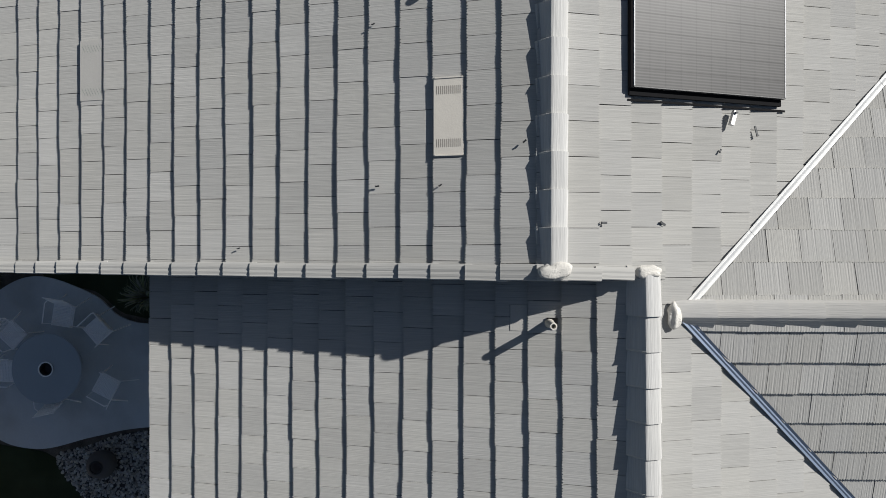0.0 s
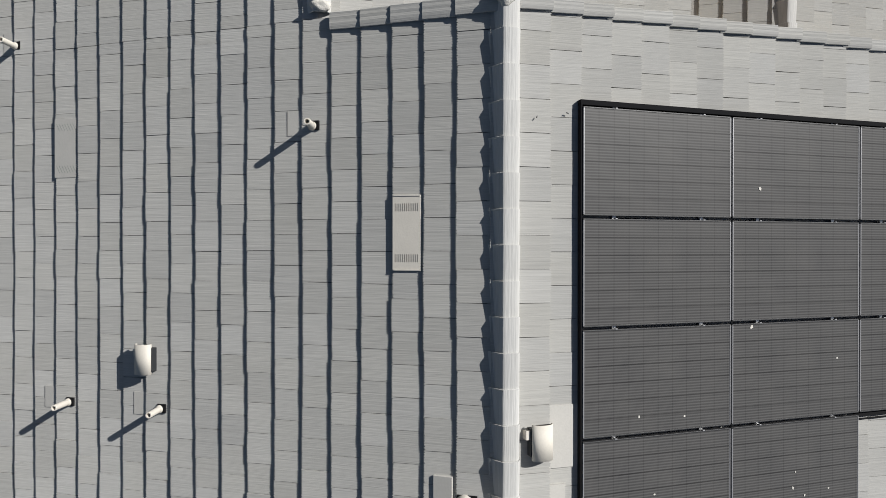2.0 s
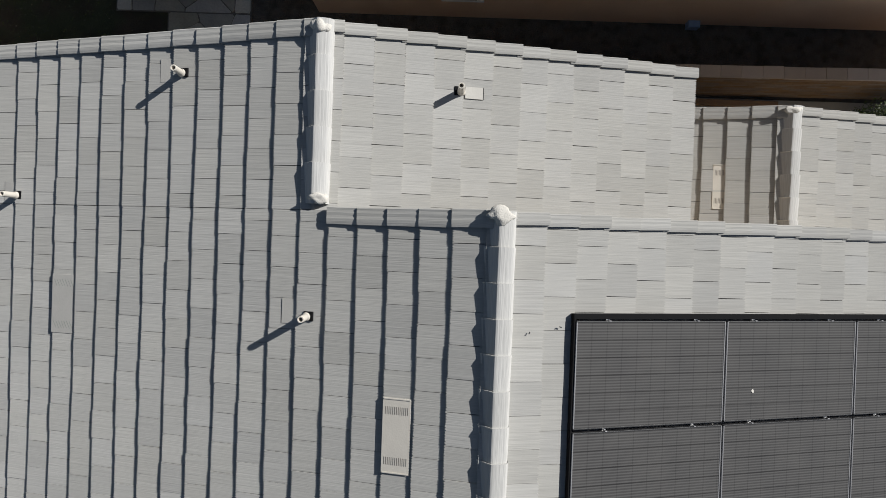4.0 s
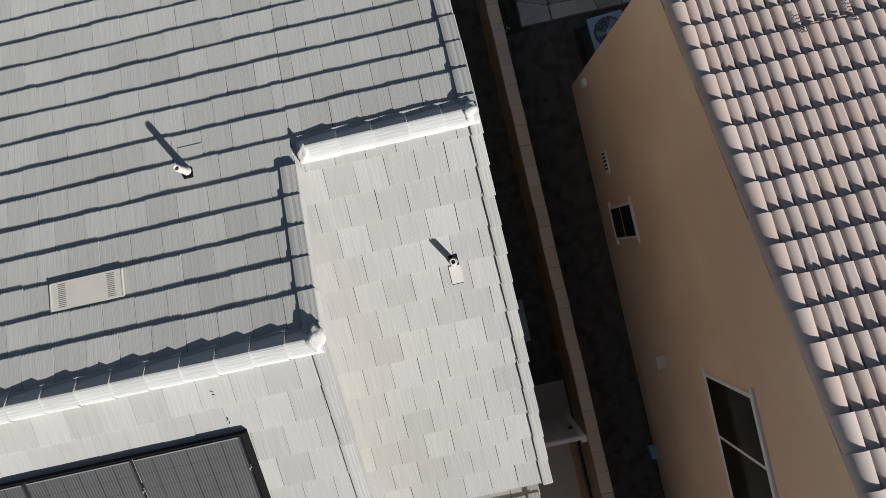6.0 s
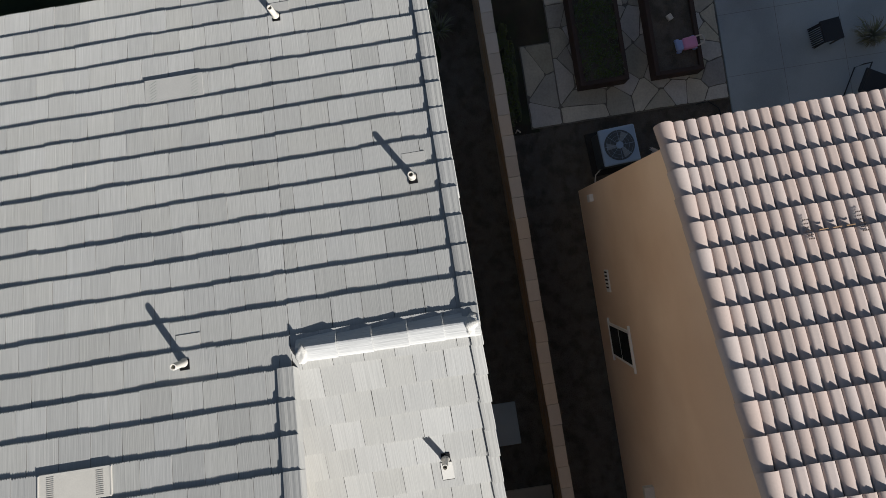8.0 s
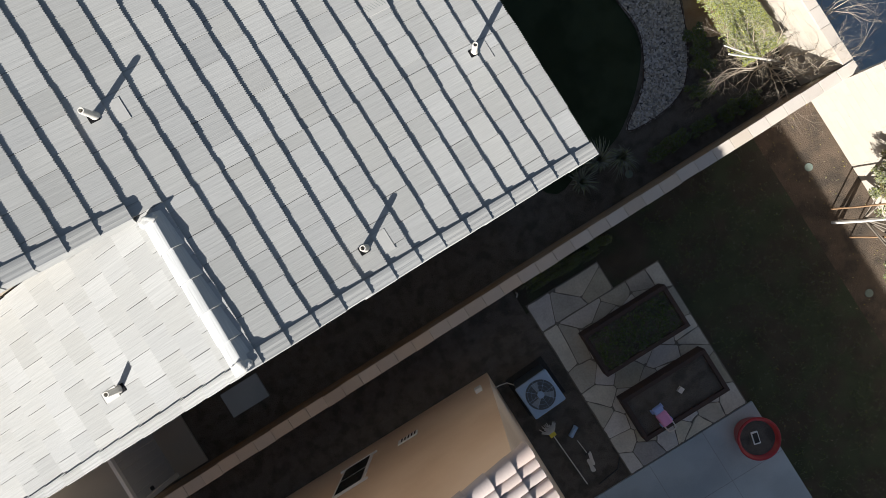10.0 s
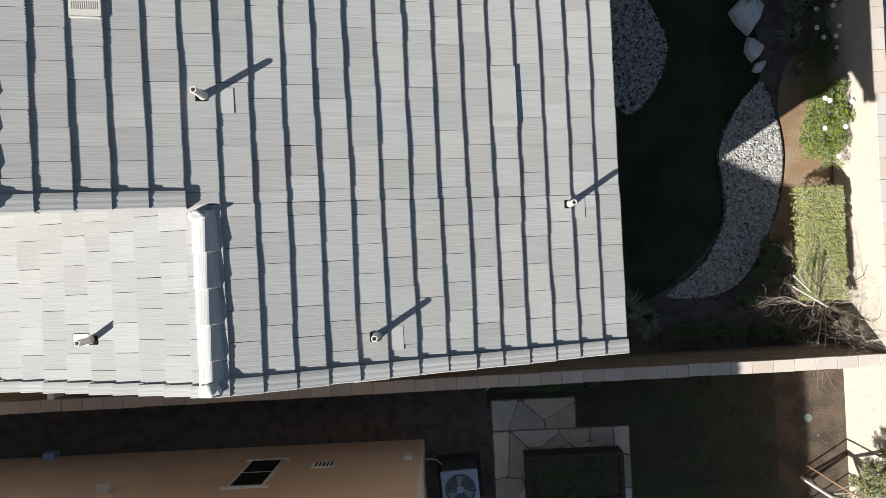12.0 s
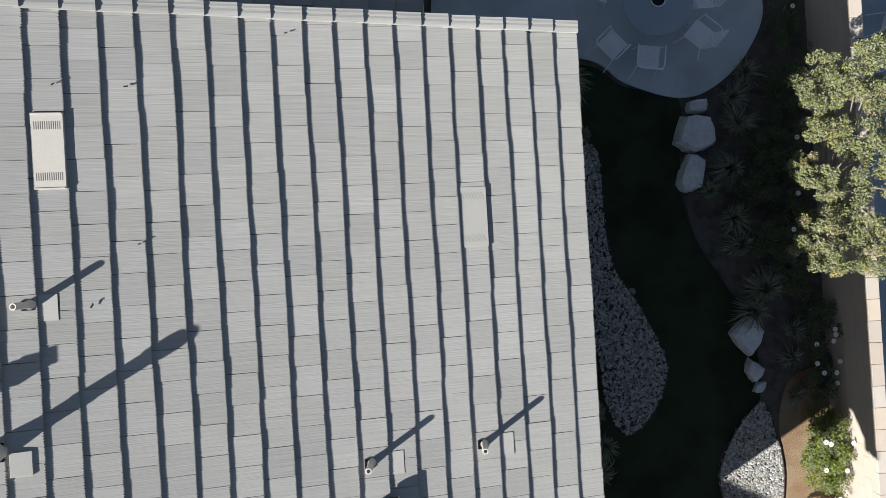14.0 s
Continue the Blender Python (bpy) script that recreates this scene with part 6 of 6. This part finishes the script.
tagged(part("patio", box(bmesh.new(), (-6.62, 16.21, -0.02), (NX0 + 0.19, 23.9, 0.045), 0.006), SLATE), "blue-grey concrete patio with cut joints", "patio", kind="structure")
for y in (17.4, 18.7, 20.0):
    tagged(part("joint", box(bmesh.new(), (-6.6, y, 0.0455), (NX0 + 0.18, y + 0.005, 0.0475)), GROUT), "dark joint in the concrete", "joint", kind="structure")
for x in (-5.4, -4.1, -3.0):
    tagged(part("joint", box(bmesh.new(), (x, 16.2, 0.0455), (x + 0.005, 23.8, 0.0475)), GROUT), "dark joint in the concrete", "joint", kind="structure")
n_lawn = [Vector(p) for p in ((-3.6, 11.5), (-3.6, 12.2), (-5.3, 12.2), (-5.3, 12.8), (-6.4, 12.8), (-6.4, 22.0), (-9.55, 22.0), (-9.55, 11.5))]
tagged(part("lawn", slab_bm(n_lawn, -0.02, 0.012), LAWN_THIN), "dark green lawn of the neighbouring yard", "lawn", kind="structure")
tagged(part("bed", slab_bm([(-11.19, 11.43), (-9.55, 11.43), (-9.55, 24), (-11.19, 24)], -0.02, 0.008), SOIL_DRY), "sandy brown strip along the back wall", "ground", kind="structure")

heap, rr = Heap(), random.Random(14)
for _ in range(2600):
    x, y = rr.uniform(-11.1, -2.6), rr.uniform(11.5, 20.0)
    if not ((-6.6 < x and y > 12.0) or (x > -9.4 and rr.random() < 0.75)):
        leaf_quads(heap, rr, (x, y, 0.022), (0.0, 0.0, 0.0), 1, rr.uniform(0.007, 0.022), 3.0)
litter = part("fallen_leaves", heap.mesh("fallen_leaves", LEAF_YELLOW), LEAF_YELLOW)
tagged(litter, "small dry leaves scattered over soil and lawn", "leaves", kind="stuff")
heap = Heap()
for _ in range(2600):
    x, y = rr.uniform(-9.3, -6.6), rr.uniform(11.55, 20.0)
    if noise.noise(Vector((x * 1.1, y * 1.1, 3))) > rr.uniform(-0.5, 0.35):
        leaf_quads(heap, rr, (x, y, 0.03), (0.05, 0.05, 0.012), 5, 0.017, 0.7)
tufts = part("grass_tufts", heap.mesh("grass_tufts", LEAF_DARK), LEAF_DARK)
tagged(tufts, "sparse green grass tufts over dark soil", "grass", kind="stuff")
ac = thing("air_conditioner", "square blue-grey outdoor air conditioner with a round fan", "air conditioner", (-2.96, 13.57, 0.0), rz=3)
part("slab", box(bmesh.new(), (-0.45, -0.45, 0), (0.45, 0.45, 0.07), 0.01), GRAVEL, ac, "dark concrete base")
part("cabinet", box(bmesh.new(), (-0.345, -0.345, 0.072), (0.345, 0.345, 0.715), 0.03), GRILLE, ac, "dark finned coil sides")
part("lid", box(bmesh.new(), (-0.365, -0.365, 0.716), (0.365, 0.365, 0.80), 0.035), STEEL_BLUE, ac, "pale blue painted lid")
part("fan_well", lathe(bmesh.new(), [(0.30, 0.803), (0.295, 0.80), (0.29, 0.806), (0.001, 0.8055)], 40), GRILLE, ac, "dark fan opening")
part("fan_hub", lathe(bmesh.new(), [(0.07, 0.80), (0.07, 0.83), (0.001, 0.835)], 20), STEEL_BLUE, ac)
for k in range(8):
    a = k * math.pi / 4
    part("grille_bar", tube(bmesh.new(), [(0.06 * math.cos(a), 0.06 * math.sin(a), 0.825), (0.30 * math.cos(a), 0.30 * math.sin(a), 0.82)], 0.003, 5), STEEL_BLUE, ac)
for k in range(3):
    a = k * 2.094 + 0.5
    vs = [(0.06 * math.cos(a), 0.06 * math.sin(a), 0.81), (0.26 * math.cos(a - 0.3), 0.26 * math.sin(a - 0.3), 0.808), (0.27 * math.cos(a + 0.25), 0.27 * math.sin(a + 0.25), 0.816), (0.07 * math.cos(a + 0.6), 0.07 * math.sin(a + 0.6), 0.814)]
    part("fan_blade", mesh_from("fan_blade", vs, [(0, 1, 2, 3)], BLADES), BLADES, ac)
for k in range(3):
    r = 0.12 + 0.07 * k
    part("grille_ring", tube(bmesh.new(), [(r * math.cos(j * 0.2618), r * math.sin(j * 0.2618), 0.823) for j in range(25)], 0.0015, 4), STEEL_BLUE, ac)
hose = thing("drain_line", "pale cable from the wall to the cooler", "cable", (-2.3, 13.1, 0))
part("line", tube(bmesh.new(), [(0.14, -0.05, 0.5), (-0.05, -0.02, 0.4), (-0.2, 0.05, 0.25), (-0.32, 0.2, 0.2)], 0.012, 6), PALE, hose)
mop = thing("mop", "string mop with a yellow head lying on soil", "mop", (-2.72, 14.52, 0.03), rz=96)
part("mop_handle", tube(bmesh.new(), [(0.12, 0.0, 0.03), (1.35, -0.06, 0.03)], 0.012, 8), PALE, mop)
part("mop_clamp", box(bmesh.new(), (0.05, -0.07, 0.0), (0.14, 0.07, 0.05), 0.012), YELLOW, mop, "yellow plastic clamp")
heap, rr = Heap(), random.Random(4)
for _ in range(60):
    a, l = rr.uniform(-1.0, 1.0), rr.uniform(0.1, 0.24)
    d, s = Vector((-math.cos(a), math.sin(a), 0)), Vector((math.sin(a), math.cos(a), 0)) * 0.008
    c0 = Vector((0.05, rr.uniform(-0.06, 0.06), rr.uniform(0.01, 0.06)))
    heap.add([c0 - s, c0 + s, c0 + d * l * 0.6 + s + Vector((0, 0, 0.03)), c0 + d * l * 0.6 - s + Vector((0, 0, 0.03)), c0 + d * l + s, c0 + d * l - s], [(0, 1, 2, 3), (3, 2, 4, 5)])
part("mop_strings", heap.mesh("mop_strings", PALE), PALE, mop, "pale cotton strings")
can = thing("drink_can", "dented silver and blue can on the ground", "can", (-3.13, 14.78, 0.04), rz=120)
part("can_body", lathe(bmesh.new(), [(0.02, -0.13), (0.055, -0.12), (0.05, 0.0), (0.055, 0.12), (0.02, 0.13)], 16), STEEL_BLUE, can, m=pose(0, 0, 0.03, 90, 0, 0))
tool = thing("hand_rake", "small hand rake with a thin handle on soil", "hand rake", (-3.12, 15.18, 0.02), rz=95)
part("handle", tube(bmesh.new(), [(-0.18, 0, 0.01), (0.14, 0, 0.01)], 0.009, 6), PALE, tool)
part("head", box(bmesh.new(), (0.14, -0.06, 0.0), (0.16, 0.06, 0.02), 0.004), DARK, tool)
for k, y in enumerate((15.48, 15.60)):
    sandal = thing("sandal", "flat pale sandal lying on the soil", "sandal", (-3.15 + 0.08 * k, y, 0.0), "pair of sandals", rz=75 + 12 * k)
    part("sole", slab_bm(smooth_loop([(-0.13, -0.03), (-0.14, 0.03), (0.0, 0.035), (0.12, 0.045), (0.14, 0.0), (0.1, -0.05), (0.0, -0.035)], 4), 0.003, 0.025), PALE, sandal)
hosep = thing("soil_pipe", "dark irrigation pipe lying in a bend", "pipe", (-3.3, 15.6, 0.0))
part("pipe", tube(bmesh.new(), [(-0.35, -0.1, 0.015), (-0.38, 0.15, 0.015), (-0.2, 0.35, 0.015), (0.3, 0.42, 0.015)], 0.012, 6), DARK, hosep)

red = thing("red_pot", "large glazed red pot with soil and rubbish", "pot", (-6.21, 16.72, 0.045))
part("pot_body", lathe(bmesh.new(), [(0.30, 0.0), (0.36, 0.15), (0.42, 0.42), (0.44, 0.46), (0.43, 0.48), (0.39, 0.47), (0.375, 0.40), (0.35, 0.39)], 36), RED, red, smooth=True)
part("soil", lathe(bmesh.new(), [(0.376, 0.385), (0.2, 0.40), (0.001, 0.40)], 24), SOIL, red)
part("tray", box(bmesh.new(), (-0.16, -0.12, 0.41), (0.10, 0.02, 0.44), 0.006, m=pose(0, 0, 0, 0, 0, 75)), VINYL, red, "white broken tray")
part("tray_hollow", box(bmesh.new(), (-0.13, -0.10, 0.441), (0.07, 0.0, 0.446), m=pose(0, 0, 0, 0, 0, 75)), GRAVEL, red)
stool = thing("slatted_stool", "small dark stool with slatted side", "stool", (-4.62, 18.2, 0.045), rz=6)
part("seat", box(bmesh.new(), (-0.22, -0.18, 0.40), (0.22, 0.22, 0.44), 0.008), DARK, stool)
for x in (-0.2, 0.18):
    for y in (-0.16, 0.18):
        part("leg", box(bmesh.new(), (x, y, 0), (x + 0.03, y + 0.03, 0.40), 0.003), DARK, stool)
for k in range(10):
    part("slat", box(bmesh.new(), (-0.2 + k * 0.042, -0.22, 0.03), (-0.175 + k * 0.042, -0.20, 0.40), 0.003, m=pose(0, -0.03, 0, -14, 0, 0)), DARK, stool)


def dark_chair(x, y, rz):
    ob = thing("lounge_chair", "dark tubular garden chair on the concrete patio", "chair", (x, y, 0.045), "dark garden chairs", rz=rz)
    part("seat", box(bmesh.new(), (-0.26, -0.25, 0.38), (0.26, 0.25, 0.41), 0.012), DARK, ob)
    part("backrest", box(bmesh.new(), (-0.26, -0.02, 0), (0.26, 0.01, 0.55), 0.012, m=pose(0, -0.25, 0.40, 18, 0, 0)), DARK, ob)
    for s in (-1, 1):
        part("armrest", tube(bmesh.new(), [(s * 0.29, -0.30, 0.60), (s * 0.30, 0.28, 0.60), (s * 0.29, 0.34, 0.3), (s * 0.29, 0.36, 0.0), (s * 0.29, -0.34, 0.0)], 0.014, 8), DARK, ob)
    return ob


dk = dark_chair(-3.42, 18.9, 60)
copy_thing(dk, pose(-2.75, 18.3, 0.045, 0, 0, 10))
grass_clump(-4.4, 19.15, 0.4, 140, 0.5, 51, label="tangled grey-green plant on the neighbouring patio")
for k, (x, y) in enumerate(((-10.21, 12.71), (-9.88, 15.60))):
    c = thing("sprinkler_cover", "round pale green irrigation cover in soil", "valve cover", (x, y, 0.008), "irrigation covers")
    part("cover", lathe(bmesh.new(), [(0.085, 0), (0.085, 0.016), (0.001, 0.02)], 18), COVER, c)
for k, (a, b) in enumerate((((-10.02, 13.95, 0.0), (-10.2, 14.05, 1.5)), ((-10.15, 13.70, 0.0), (-10.17, 13.72, 1.6)), ((-10.16, 14.40, 0.0), (-10.18, 14.42, 1.5)))):
    st = thing("tree_stake", "weathered timber stake leaning by the young tree" if k else "pale bare trunk leaning by the wall", "stake", a, "tree stakes")
    d = Vector(b) - Vector(a)
    part("stake", tube(bmesh.new(), [(0, 0, 0), d * 0.5 + Vector((0.02, 0, 0.02)), d], [0.035, 0.03, 0.022] if not k else 0.018, 8), PALE if not k else WOOD, st)
shrub("creeping_shrub", "low green creeper along the wall foot", [((-4.6, 11.75, 0.12), (0.8, 0.16, 0.12)), ((-5.6, 11.72, 0.10), (0.3, 0.12, 0.10))], LEAF_MID, 120, 1.0, 0.035, stem=False)
tap = thing("garden_tap", "small white tap on a short pipe by the wall", "tap", (-3.65, 11.70, 0.0))
part("pipe", tube(bmesh.new(), [(0, 0, 0), (0, 0, 0.35), (0.06, 0.05, 0.38)], 0.014, 8), PALE, tap)
shrub("bush", "dark bush beyond the entry roof", [((9.2, 10.6, 0.6), (0.9, 0.5, 0.6))], LEAF_DARK, 130, 1.4, 0.06)

# ---- beyond the back wall ----
ORIGIN = Vector((-0.3, -0.09, 0))
tagged(part("patio", box(bmesh.new(), (-22.0, -9.0, -0.02), (-11.10, 24.0, 0.02)), SLATE), "blue-grey paved court behind the wall", "patio", kind="structure")
copy_thing(chair, Matrix.Translation(ORIGIN) @ pose(-12.35, -1.6, 0.02, 0, 0, 70))
copy_thing(chair, Matrix.Translation(ORIGIN) @ pose(-12.5, -0.6, 0.02, 0, 0, 110))
